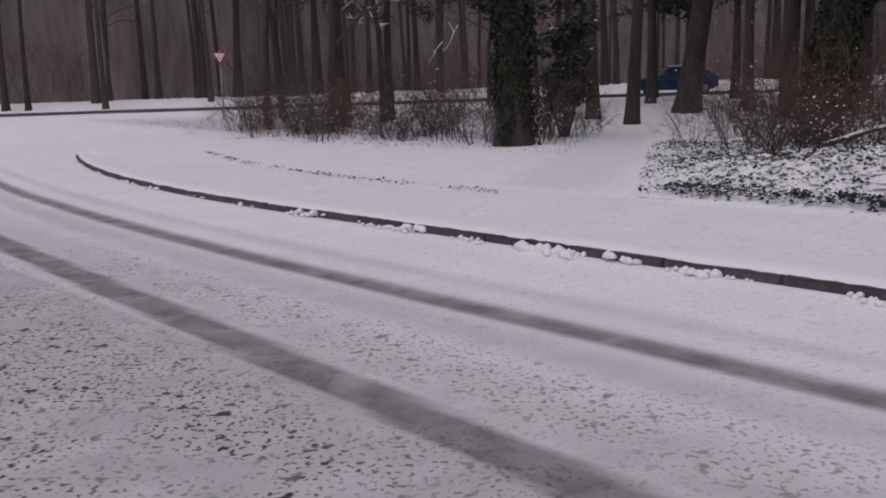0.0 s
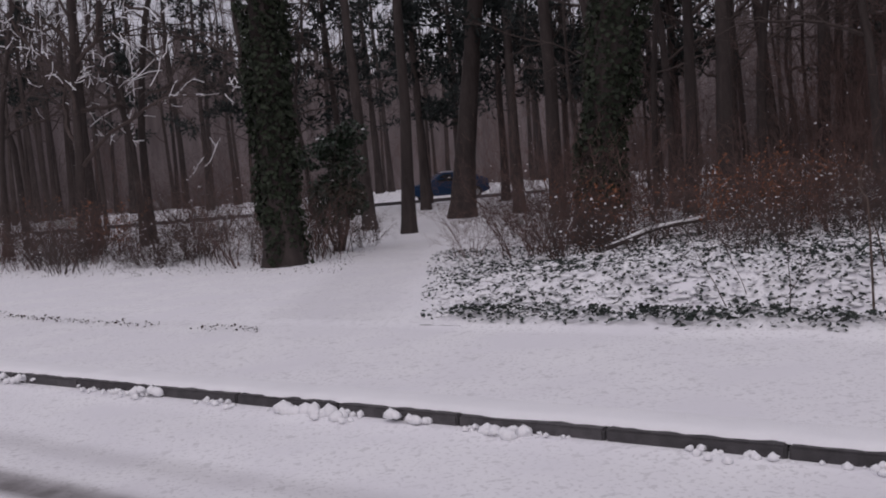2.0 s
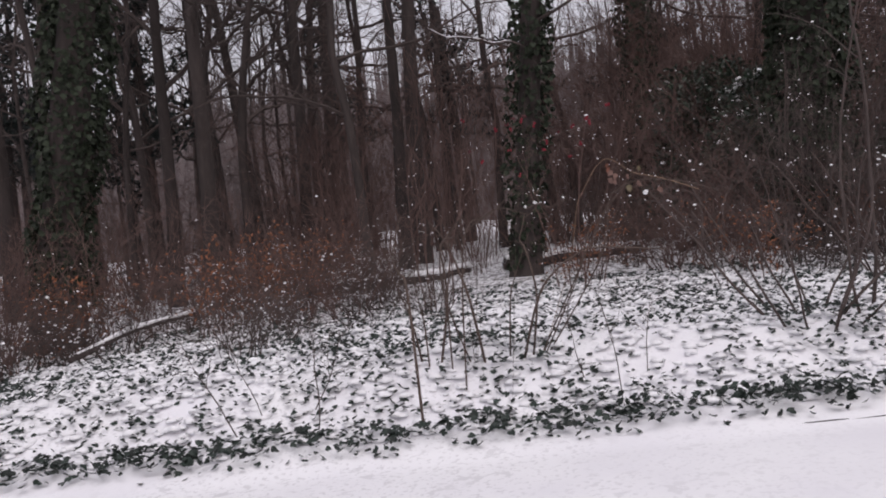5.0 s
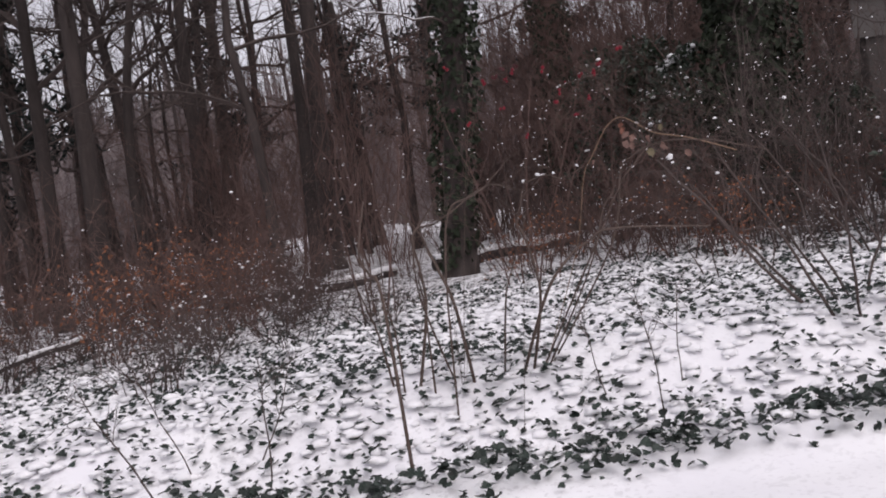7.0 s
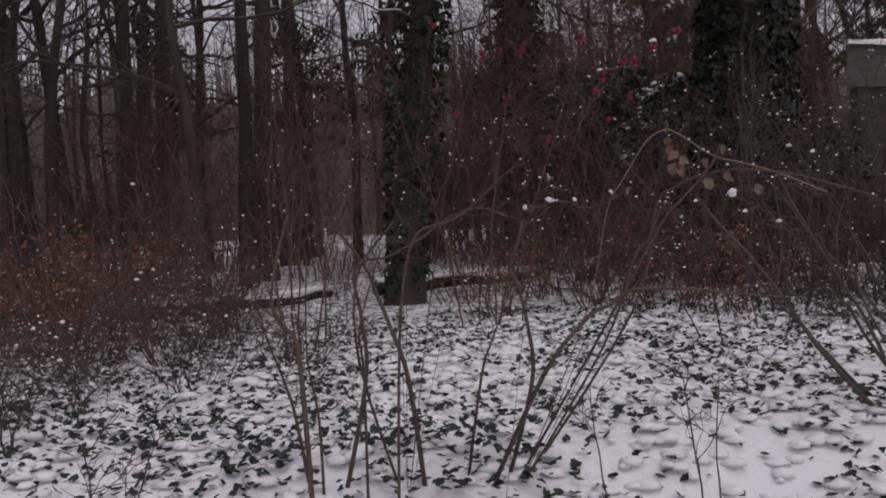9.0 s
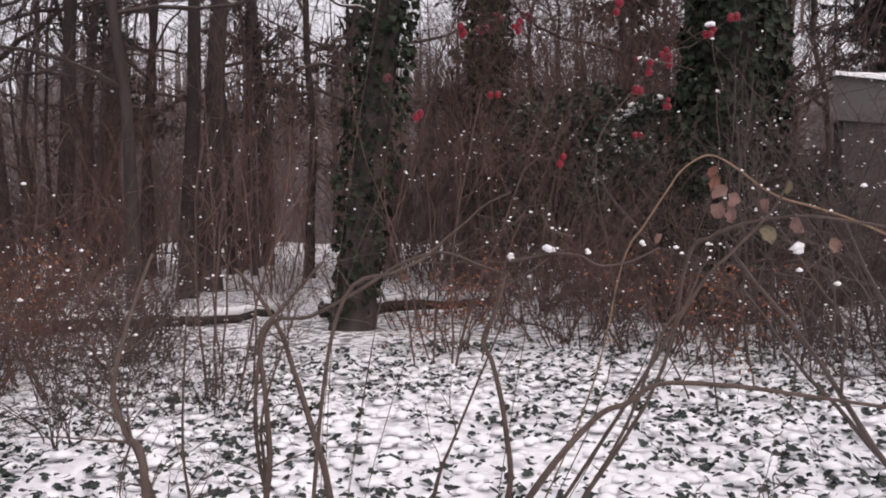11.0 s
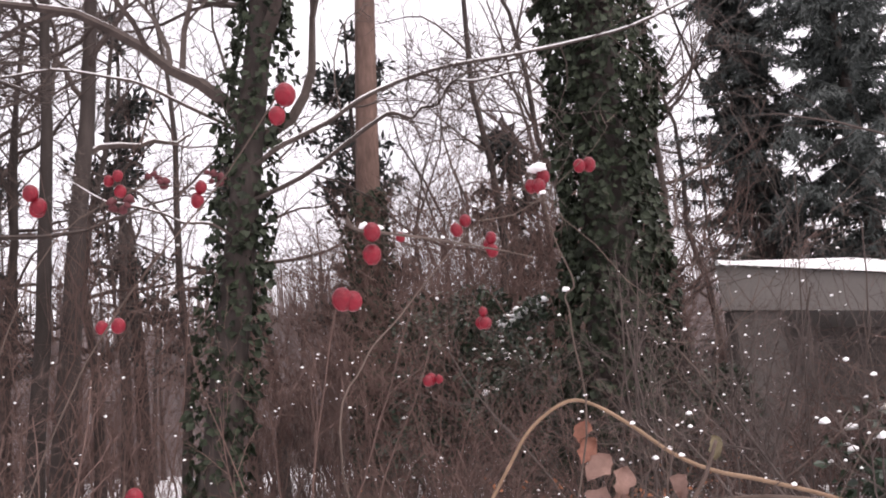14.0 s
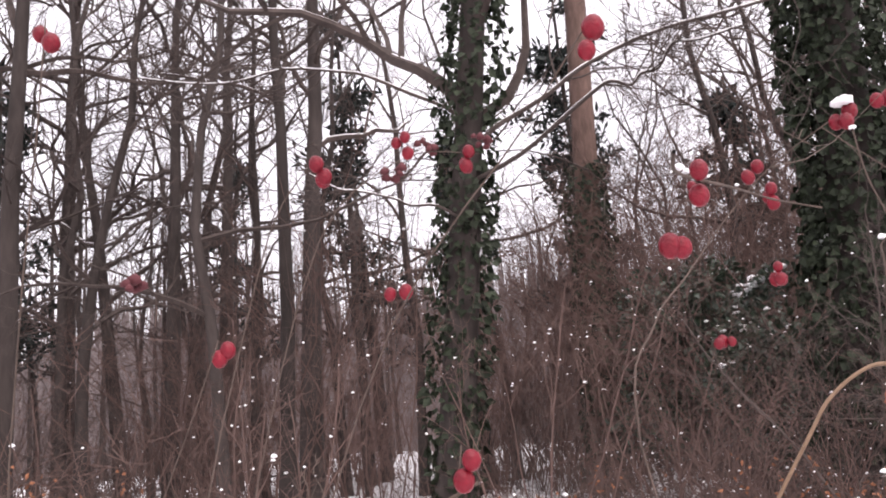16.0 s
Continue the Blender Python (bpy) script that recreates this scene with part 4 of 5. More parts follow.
# ---- fallen wood ----
def log(pts, r, snow, label, name="fallen_log"):
    ob = thing(name, label, "log", "fallen wood")
    rng2 = random.Random(int(pts[0][0] * 100))
    path = [Vector(p) for p in pts]
    fine = []
    for a, c in zip(path, path[1:]):
        for k in range(4):
            fine.append(a.lerp(c, k / 4) + rand_dir(rng2) * r * 0.25)
    fine.append(path[-1])
    b = Buf()
    b.tube(fine, [r * (1.05 - 0.45 * i / len(fine)) for i in range(len(fine))], 8)
    b.f.append(tuple(range(7, -1, -1)))
    b.link("wood", BARK, ob)
    if snow:
        w = Buf()
        w.tube([p + Vector((0, 0, r * 0.85)) for p in fine], [r * 0.8 * rng2.uniform(0.55, 1.1) for _ in fine], 6)
        w.link("snow", SNOW, ob, "snow lying along the top")
    return ob


def on(x, y, dz=0.0):
    return (x, y, ground_z(x, y) + dz)


log([on(12.55, 14.0, 0.12), on(13.5, 13.75, 0.14), on(15.0, 12.95, 0.15)], 0.10, True, "mossy fallen log with snow along its top")
log([on(9.9, 15.9, 0.1), on(11.4, 14.9, 0.1), on(12.3, 14.6, 0.1)], 0.085, True, "mossy fallen log with snow along its top")
log([on(5.25, 13.6, 0.08), on(6.0, 13.65, 0.22), on(6.75, 13.6, 0.30)], 0.035, True, "snow-covered fallen branch on the ivy", "fallen_branch")
log([on(15.0, 12.2, 0.1), on(16.4, 12.6, 0.25), on(17.6, 12.7, 0.2)], 0.09, True, "fallen log under snow", "fallen_log")


# ---- broken trunk and explicit limbs of the leaning tree ----
def cane_tube(buf, pts, r0, r1, sides=6, fine=5):
    """A smooth tube through a few bends."""
    p = [Vector(q) for q in pts]
    out = []
    for i in range(len(p) - 1):
        a, b, c, d = p[max(i - 1, 0)], p[i], p[i + 1], p[min(i + 2, len(p) - 1)]
        for k in range(fine):
            t = k / fine
            out.append(0.5 * ((2 * b) + (c - a) * t + (2 * a - 5 * b + 4 * c - d) * t * t + (3 * b - a - 3 * c + d) * t ** 3))
    out.append(p[-1])
    n = len(out) - 1
    buf.tube(out, [r0 + (r1 - r0) * i / n for i in range(n + 1)], sides)
    return out


def low_limbs():
    host = next(o for o in scene.collection.objects if o.name == "ivied_tree")
    off = host.location
    rng2 = random.Random(5)
    for pts, r in (
        (((12.26, 12.68, 4.6), (12.51, 12.03, 4.98), (12.68, 11.41, 5.26), (12.97, 10.46, 5.45), (13.22, 9.25, 5.43), (13.4, 8.2, 5.6)), 0.034),
        (((12.25, 12.69, 4.3), (12.48, 11.54, 4.74), (12.56, 11.02, 4.96), (12.62, 10.72, 4.95), (12.57, 10.35, 5.1), (12.73, 9.75, 5.09)), 0.03),
        (((12.31, 12.62, 5.0), (12.12, 13.3, 5.51), (11.79, 14.05, 5.93), (11.16, 15.08, 6.0), (10.6, 16.2, 6.3)), 0.028),
        (((12.24, 12.71, 3.9), (11.35, 12.65, 3.95), (10.73, 12.72, 4.02), (10.28, 12.84, 4.14)), 0.02),
    ):
        b, w = Buf(), Buf()
        bends = [Vector(pts[0]) - off]
        for p, q in zip(pts, pts[1:]):
            bends += [(Vector(p).lerp(Vector(q), 0.5) - off) + rand_dir(rng2) * 0.09, Vector(q) - off]
        path = cane_tube(b, bends, r * 0.85, r * 0.22, fine=3)
        tips = []
        ramify(rng2, b, path[4:], r * 0.8, 0, [(11, 0.42, 48, 6, 4, 0.34, 0.02), (7, 0.5, 48, 4, 3, 0.36, 0.02), (4, 0.5, 46, 3, 3, 0.34, 0.0)], tips, 0.0048)
        w.tube([p + Vector((0, 0, r * 0.55)) for p in path[3:]], [r * 0.42 * (1 - 0.6 * i / len(path)) for i in range(len(path) - 3)], 5)
        b.link("limb", TWIG, host, "low limb with fine twigs", shade=False)
        w.link("snow", SNOW, host, "snow lying along the limb")["kind"] = "stuff"


low_limbs()

ob = thing("broken_trunk", "thin dead trunk broken off high up", "tree")
b = Buf()
b.tube([Vector((0, 0, -0.3)), Vector((-0.1, 0.1, 4)), Vector((-0.35, 0.3, 9.0))], [0.25, 0.21, 0.16], 8)
b.link("trunk", BARK, ob)
stand(ob, 26.2, 28.5)


# ---- kerb of the road ----
def build_kerb():
    ob = tagged(new("kerb"), "dark kerb of separate stones under snow", "kerb", kind="structure")
    rng2 = random.Random(3)
    u = 12.0
    while u > -25.5:
        n = 0.99
        a, c = (u, kerb_s(u)), (u - n, kerb_s(u - n))
        xa, xc = Vector((*to_xy(*a), 0)), Vector((*to_xy(*c), 0))
        d = xc - xa
        bm = bmesh.new()
        box(bm, (0.006, -0.14, -0.15), (d.length - 0.006, 0.0, 0.088), 0.012)
        st = part("kerb_stone", bm, KERB, ob)
        st.matrix_basis = pose(xa.x, xa.y, rng2.uniform(-0.004, 0.004), 0, 0, math.degrees(math.atan2(d.y, d.x)))
        u -= n
    # snow over the stones, with a ragged lip
    verts, faces = [], []
    us = [12.0 - 0.05 * i for i in range(round(37.5 / 0.05) + 1)]
    for u in us:
        lip = 0.055 + 0.05 * noise.noise((u * 2.1, 0, 1)) + 0.04 * noise.noise((u * 9, 0, 2))
        k = kerb_s(u)
        for o, z in ((max(lip, -0.02), 0.086), (lip + 0.02, 0.108), (lip + 0.09, 0.118), (0.35, 0.112), (0.5, 0.08)):
            verts.append((*to_xy(u, k + o), z + 0.006 * noise.noise((u * 5, o * 9, 4))))
    for i in range(len(us) - 1):
        for j in range(4):
            q = i * 5 + j
            faces.append((q, q + 1, q + 6, q + 5))
    cap = link_mesh("kerb_snow", verts, faces, SNOW)
    tagged(cap, "ragged lip of snow over the kerb", "snow", kind="structure")
    # lumps pushed against the foot of the kerb
    b = Buf()
    for _ in range(1500):
        u = rng2.uniform(-24, 11)
        if noise.noise((u * 1.3, 3, 3)) < -0.05 or (u < -8 and rng2.random() < 0.6):
            continue
        x, y = to_xy(u, kerb_s(u) - abs(rng2.gauss(0, 0.06)) - 0.005)
        b.blob(Vector((x, y, rng2.uniform(0.02, 0.045))), rng2.uniform(0.012, 0.06) * (0.55 if u < -8 else 1.0) * (1.35 if noise.noise((u * 1.3, 3, 3)) > 0.2 else 0.6), 0.85, rng2)
    for _ in range(12):
        u = rng2.uniform(-11, 11)
        for _ in range(9):
            x, y = to_xy(u + rng2.gauss(0, 0.12), kerb_s(u) - abs(rng2.gauss(0, 0.05)))
            b.blob(Vector((x, y, rng2.uniform(0.03, 0.075))), rng2.uniform(0.02, 0.055), 0.9, rng2)
    tagged(b.link("snow_lumps", SNOW), "small lumps of snow along the kerb's foot", "snow", kind="stuff")


build_kerb()


def build_edging():
    """The low dark edging between pavement and ivy."""
    ob = tagged(new("edging"), "low dark edging board between pavement and ivy, half under snow", "edging", kind="structure")
    rng2 = random.Random(8)
    for lo, hi, sink in ((-5.9, -4.7, 0.012), (-4.3, -3.5, 0.022), (-1.75, -1.35, 0.022), (-0.2, 8.0, 0.0)):
        u = lo
        while u < hi:
            n = min(rng2.uniform(0.35, 0.95), hi - u + 0.05)
            x, y = to_xy(u + n, 8.83 + rng2.uniform(-0.012, 0.012))
            bm = bmesh.new()
            box(bm, (0, -0.014, -0.2), (n, 0.014, 0.02), 0.004)
            st = part("board", bm, DARK_PANEL, ob)
            st.matrix_basis = pose(x, y, ground_z(x, y) - sink - rng2.uniform(-0.004, 0.012), 0, rng2.uniform(-1.0, 1.0), 135 + rng2.uniform(-1.2, 1.2))
            u += n + rng2.uniform(0.0, 0.1)


build_edging()


# ---- ivy over the bed ----
def build_ivy_bed():
    rng2 = random.Random(12)
    ob = thing("ivy_bed", "low ground ivy poking dark leaves through fresh snow", "ivy")
    rest, white = Buf(), Buf()
    one = Buf()
    one.ivy_leaf(Vector((0, 0, 0)), Vector((1, 0, 0)), Vector((0, 0, 1)), 0.075, rng2)
    shared = None
    singles = 0
    made = 0
    while made < 29000:
        u, s = rng2.uniform(-14, 9.5), 8.87 + 7.2 * rng2.random() ** 1.25
        x, y = to_xy(u, s)
        m = bed_mask(x, y)
        if m < 0.15 or rng2.random() > m:
            continue
        dens = 0.36 + 0.5 * noise.noise((x * 1.1, y * 1.1, 9)) + 0.7 * noise.noise((x * 4.2, y * 4.2, 2))
        dens += 0.2 * (1 - smooth(0.8, 2.2, math.hypot(x - 6.1, y - 9.9)))
        front = (1 - smooth(0.08, 0.32, abs(s - 9.12))) * min(max(0.6 + 0.9 * noise.noise((u * 1.6, 4, 4)), 0), 1)
        clump = max(1 - smooth(0.15, 0.55, math.hypot(x - 7.72, y - 6.58)), 0.8 * (1 - smooth(0.1, 0.5, math.hypot(x - 6.15, y - 8.1))))
        dens += 0.8 * front + 1.0 * clump
        if rng2.random() > dens + 0.10:
            continue
        made += 1
        z = ground_z(x, y) + rng2.uniform(0.004, 0.05) * (0.5 + max(dens, 0)) + 0.06 * rng2.random() * (front + clump)
        az = rng2.uniform(0, 6.283)
        tilt = rng2.uniform(-0.7, 0.5)
        along = Vector((math.cos(az), math.sin(az), tilt)).normalized()
        up = (Vector((0, 0, 1)) + rand_dir(rng2) * 0.7).normalized()
        size = rng2.uniform(0.022, 0.056) * (1 + 0.25 * front)
        if singles < 300 and 9.2 < s < 12.5 and 0.0 < u < 1.6 and rng2.random() < 0.35:
            leaf = link_mesh("leaf", one.v, one.f, BED_IVY, ob, shade=False) if shared is None else new("leaf", shared)
            shared = leaf.data
            leaf.parent = ob
            side = along.cross(up).normalized()
            turn = Matrix((along, -side, along.cross(-side))).transposed().to_4x4()
            leaf.matrix_basis = Matrix.Translation((x, y, z)) @ turn @ Matrix.Diagonal((size / 0.075, size / 0.075, size / 0.075, 1))
            singles += 1
        else:
            rest.ivy_leaf(Vector((x, y, z)), along, up, size, rng2)
    rest.link("foliage", BED_IVY, ob, "dark green ivy leaves", shade=False)["kind"] = "stuff"
    for _ in range(12000):
        u, s = rng2.uniform(-12, 9.5), 9.12 + 6.0 * rng2.random() ** 1.3
        x, y = to_xy(u, s)
        if bed_mask(x, y) < 0.4:
            continue
        white.blob(Vector((x, y, ground_z(x, y) + rng2.uniform(-0.004, 0.026))), rng2.uniform(0.018, 0.065), 0.4, rng2)
    white.link("snow", SNOW, ob, "cushions of snow on the leaves")["kind"] = "stuff"


build_ivy_bed()


# ---- lawn litter: leaf edges poking out along the far pavement edge and under trees ----
def build_litter():
    rng2 = random.Random(21)
    b = Buf()
    for _ in range(3000):
        if rng2.random() < 0.45:
            u = rng2.uniform(-18.5, -7.4)
            s = 8.38 + 0.02 * max(-9 - u, 0) ** 2 + rng2.gauss(0, 0.07)
            if noise.noise((u * 1.4, 2, 2)) < -0.1 or rng2.random() < 0.5:
                continue
        else:
            u, s = rng2.uniform(-24, -9), rng2.uniform(13.0, 18.0)
        x, y = to_xy(u, s)
        if x > trail_x(y) - 0.6 and y > 11:
            continue
        size = rng2.uniform(0.015, 0.045)
        b.leaf(Vector((x, y, ground_z(x, y) + rng2.uniform(0.005, 0.03))), Vector((rng2.uniform(-1, 1), rng2.uniform(-1, 1), rng2.uniform(0, 0.8))).normalized(), (Vector((0, 0, 1)) + rand_dir(rng2) * 0.6).normalized(), size, size * 0.4)
    tagged(b.link("leaf_litter", DARK_SOIL, shade=False), "dead leaves and grass tips sticking out of the snow", "leaf litter", kind="stuff")


build_litter()


# ---- shrubs growing out of the ivy beside the pavement ----
def stem_shrub(label, x, y, seed, stems, height, lean, thick, spec, material=CANE, snow=40, spread=0.35):
    rng2 = random.Random(seed)
    ob = thing("shrub", label, "shrub", "shrubs in the ivy")
    w = Buf()
    for k in range(stems):
        az = 6.283 * k / stems + rng2.uniform(-0.4, 0.4)
        rr = spread * rng2.uniform(0.3, 1.0)
        b, tips = Buf(), []
        d = Vector((math.cos(az) * lean, math.sin(az) * lean, 1)) + rand_dir(rng2) * 0.15
        path = branch_path(rng2, Vector((math.cos(az) * rr, math.sin(az) * rr, -0.08)), d, height * rng2.uniform(0.7, 1.15), 8, 0.13, 0.02)
        r = thick * rng2.uniform(0.7, 1.15)
        b.tube(path, [r * (1 - 0.6 * i / 8) for i in range(9)], 6)
        tips.append(path)
        ramify(rng2, b, path[3:], r, 0, spec, tips, 0.0019)
        b.link("stem", material, ob, shade=False)
        for _ in range(snow // (2 * stems) + 1):
            p = tips[rng2.randrange(len(tips))]
            w.blob(p[rng2.randrange(len(p))] + Vector((0, 0, 0.006)), rng2.uniform(0.004, 0.014), 0.75, rng2)
    w.link("snow", SNOW, ob, "flecks of snow on the twigs")["kind"] = "stuff"
    return stand(ob, x, y)


OPEN = [(5, 0.55, 40, 5, 4, 0.24, 0.0), (4, 0.6, 45, 4, 3, 0.28, -0.01), (2, 0.6, 45, 3, 3, 0.3, 0.0)]
stem_shrub("spreading bare shrub of thin dark stems in the ivy", 7.72, 6.58, 62, 11, 1.25, 0.8, 0.012, OPEN, TWIG, snow=70, spread=0.28)
stem_shrub("small bare shrub of thin stems in the ivy", 9.6, 8.1, 64, 4, 0.9, 0.4, 0.008, OPEN, TWIG, snow=20)
stem_shrub("small bare shrub of thin stems in the ivy", 4.75, 8.7, 65, 4, 0.75, 0.3, 0.005, OPEN[:2], TWIG, snow=9)
stem_shrub("small bare shrub of thin stems in the ivy", 6.3, 7.25, 66, 3, 0.7, 0.25, 0.005, OPEN[:2], TWIG, snow=9)
stem_shrub("spreading bare shrub of thin dark stems in the ivy", 10.6, 7.1, 67, 8, 1.7, 0.6, 0.012, OPEN, TWIG, snow=60)
stem_shrub("tall bare sapling shrub with upright stems", 8.05, 6.4, 68, 2, 3.4, 0.1, 0.015, OPEN, TWIG, snow=40, spread=0.2)
stem_shrub("tall bare shrub of fine twigs before the house", 12.4, 7.7, 73, 9, 2.6, 0.35, 0.011, OPEN, TWIG, snow=90, spread=0.35)
stem_shrub("tall bare shrub of fine twigs before the house", 11.6, 8.4, 74, 8, 2.2, 0.4, 0.011, OPEN, TWIG, snow=80, spread=0.35)
stem_shrub("tall bare sapling shrub with upright stems", 12.5, 9.0, 69, 5, 2.6, 0.16, 0.011, OPEN, TWIG, snow=60, spread=0.3)
stem_shrub("tall bare sapling shrub with upright stems", 10.2, 10.6, 70, 6, 2.3, 0.16, 0.010, OPEN, RED_TWIG, snow=60, spread=0.3)
stem_shrub("tall bare sapling shrub with upright stems", 8.4, 11.2, 71, 6, 2.1, 0.16, 0.010, OPEN, RED_TWIG, snow=60, spread=0.3)
stem_shrub("tall bare sapling shrub with upright stems", 13.2, 11.6, 72, 6, 2.4, 0.16, 0.010, OPEN, RED_TWIG, snow=60, spread=0.3)


# ---- the berry bush by the pavement's edge ----
def build_berry_bush():
    rng2 = random.Random(15)
    ob = thing("berry_bush", "bare bush with red berries, withered leaves and snowy canes", "bush")
    w, tw = Buf(), []

    def cane(pts, r0, r1, material, name="cane", label="", twigs=0, snow=0):
        b, tips = Buf(), []
        path = cane_tube(b, pts, r0, r1)
        tips.append(path)
        if twigs:
            ramify(rng2, b, path, r0 * 0.6, 0, [(twigs, 0.2, 50, 5, 4, 0.3, 0.0), (3, 0.5, 48, 3, 3, 0.32, 0.0), (2, 0.5, 45, 2, 3, 0.3, 0.0)], tips, 0.0009)
        b.link(name, material, ob, label)
        for _ in range(snow):
            p = tips[rng2.randrange(len(tips))]
            w.blob(p[rng2.randrange(len(p))] + Vector((0, 0, 0.004)), rng2.uniform(0.002, 0.006), 0.7, rng2)
        return path

    root = (6.34, 7.93, 0.4)
    left_root = (6.0, 8.2, 0.4)
    cane((root, (6.37, 7.6, 1.1), (6.393, 7.5, 1.486), (6.413, 7.449, 1.585), (6.44, 7.389, 1.685), (6.459, 7.366, 1.726), (6.48, 7.335, 1.755), (6.5, 7.305, 1.768), (6.512, 7.272, 1.756), (6.528, 7.229, 1.723), (6.544, 7.179, 1.679), (6.567, 7.131, 1.651), (6.601, 7.068, 1.63), (6.667, 6.973, 1.59), (6.777, 6.829, 1.508)), 0.0022, 0.0034, PALE_CANE, label="pale arching cane", snow=5)
    cane((root, (6.56, 7.5, 1.1), (6.604, 7.398, 1.498), (6.599, 7.334, 1.555), (6.599, 7.273, 1.583), (6.59, 7.2, 1.6), (6.596, 7.09, 1.609), (6.632, 7.0, 1.596), (6.675, 6.901, 1.575), (6.73, 6.804, 1.536), (6.777, 6.668, 1.481)), 0.0055, 0.003, CANE, twigs=5, snow=14)
    cane(((6.32, 7.95, 0.4), (6.37, 7.5, 1.1), (6.416, 7.306, 1.428), (6.458, 7.242, 1.511), (6.49, 7.184, 1.578), (6.503, 7.137, 1.637), (6.509, 7.11, 1.694)), 0.0055, 0.0025, CANE, twigs=3, snow=8)
    cane(((6.031, 7.627, 1.505), (6.012, 7.564, 1.514), (5.991, 7.501, 1.526), (5.949, 7.409, 1.521), (5.939, 7.359, 1.501), (5.955, 7.301, 1.508), (5.971, 7.239, 1.538)), 0.004, 0.002, CANE, twigs=3, snow=6)
    cane(((6.026, 7.645, 1.444), (6.03, 7.587, 1.475), (6.025, 7.521, 1.514)), 0.003, 0.002, CANE)
    cane(((6.036, 7.464, 1.561), (6.013, 7.507, 1.577), (6.005, 7.522, 1.602), (6.003, 7.525, 1.636)), 0.0025, 0.0015, CANE, snow=3)
    cane((left_root, (5.78, 8.2, 1.0), (5.794, 8.189, 1.329), (5.8, 8.044, 1.376), (5.883, 7.955, 1.439), (5.936, 7.891, 1.493), (5.985, 7.825, 1.523), (6.015, 7.78, 1.522), (6.035, 7.711, 1.495), (6.054, 7.637, 1.468)), 0.006, 0.0025, CANE, twigs=5, snow=10)
    cane(((5.7, 8.0, 0.35), (5.75, 7.98, 1.1), (5.815, 7.951, 1.424), (5.895, 7.861, 1.481), (5.937, 7.807, 1.514), (5.968, 7.766, 1.559), (5.994, 7.727, 1.597), (6.018, 7.687, 1.638), (6.05, 7.631, 1.669)), 0.006, 0.002, CANE, twigs=4, snow=6)
    cane(((6.314, 7.97, 0.4), (6.126, 7.698, 0.887), (6.083, 7.672, 1.095), (6.053, 7.689, 1.256), (6.029, 7.702, 1.315), (6.016, 7.654, 1.396), (6.03, 7.64, 1.47)), 0.0085, 0.004, CANE, twigs=4, snow=8)
    cane(((6.24, 8.0, 0.4), (6.027, 7.588, 0.943), (6.139, 7.467, 1.129), (6.179, 7.399, 1.169), (6.209, 7.327, 1.217), (6.31, 7.186, 1.209), (6.396, 7.055, 1.187), (6.477, 6.889, 1.162)), 0.009, 0.004, CANE, twigs=5, snow=8)
    cane(((6.067, 8.156, 0.4), (5.87, 8.05, 0.922), (5.879, 8.129, 1.117), (5.902, 8.208, 1.244), (5.892, 8.231, 1.317), (5.855, 8.28, 1.421), (5.817, 8.321, 1.487)), 0.011, 0.004, CANE, twigs=11, snow=10)
    cane(((5.80, 8.36, 0.4), (5.75, 8.15, 0.928), (5.776, 8.171, 1.151), (5.818, 8.234, 1.31), (5.899, 8.233, 1.383), (5.974, 8.161, 1.499)), 0.010, 0.004, CANE, twigs=11, snow=10)
    cane(((5.22, 7.9, 0.3), (5.241, 7.94, 1.083), (5.262, 8.022, 1.194), (5.28, 8.089, 1.271), (5.347, 8.122, 1.408), (5.417, 8.139, 1.533)), 0.010, 0.003, CANE, twigs=11, snow=8)
    cane((root, (6.3, 7.5, 1.0), (6.317, 7.365, 1.321), (6.338, 7.322, 1.376), (6.35, 7.298, 1.431), (6.359, 7.28, 1.486)), 0.005, 0.002, CANE, twigs=2, snow=12)
    cane((root, (6.36, 7.5, 1.1), (6.335, 7.25, 1.65), (6.296, 7.221, 1.848), (6.252, 7.208, 1.883), (6.235, 7.189, 1.895), (6.201, 7.195, 1.948), (6.18, 7.195, 2.0)), 0.0014, 0.0008, CANE, snow=3)
    cane(((5.78, 8.48, 0.45), (5.70, 8.46, 0.8), (5.645, 8.453, 0.95), (5.547, 8.432, 1.15), (5.46, 8.38, 1.35)), 0.008, 0.002, CANE, twigs=11, snow=10)
    cane(((5.74, 8.38, 0.45), (5.70, 8.34, 0.8), (5.647, 8.326, 1.05), (5.6, 8.25, 1.4)), 0.007, 0.002, CANE, twigs=11, snow=8)
    cane(((5.80, 8.22, 0.42), (5.777, 8.179, 0.955), (5.752, 8.161, 1.136), (5.76, 8.05, 1.4)), 0.007, 0.002, CANE, twigs=11, snow=6)
    cane(((6.21, 8.08, 0.4), (6.06, 7.87, 0.908), (6.05, 7.8, 1.065), (6.12, 7.7, 1.35)), 0.007, 0.002, CANE, twigs=4, snow=6)
    cane(((5.74, 7.18, 1.885), (5.816, 7.218, 1.895), (5.951, 7.262, 1.922), (6.132, 7.305, 1.952), (6.447, 7.382, 2.003), (6.52, 7.348, 1.994)), 0.0016, 0.0014, CANE, snow=4)
    cane((root, (6.3, 7.5, 1.2), (6.08, 7.43, 1.7), (6.113, 7.414, 1.821), (6.176, 7.398, 1.879), (6.239, 7.367, 1.949), (6.274, 7.316, 2.006), (6.274, 7.24, 2.04)), 0.0016, 0.0008, CANE, twigs=2)
    cane((left_root, (5.8, 7.8, 1.2), (5.75, 7.5, 1.75), (5.76, 7.3, 1.95), (5.741, 7.229, 1.995)), 0.0011, 0.0006, CANE)
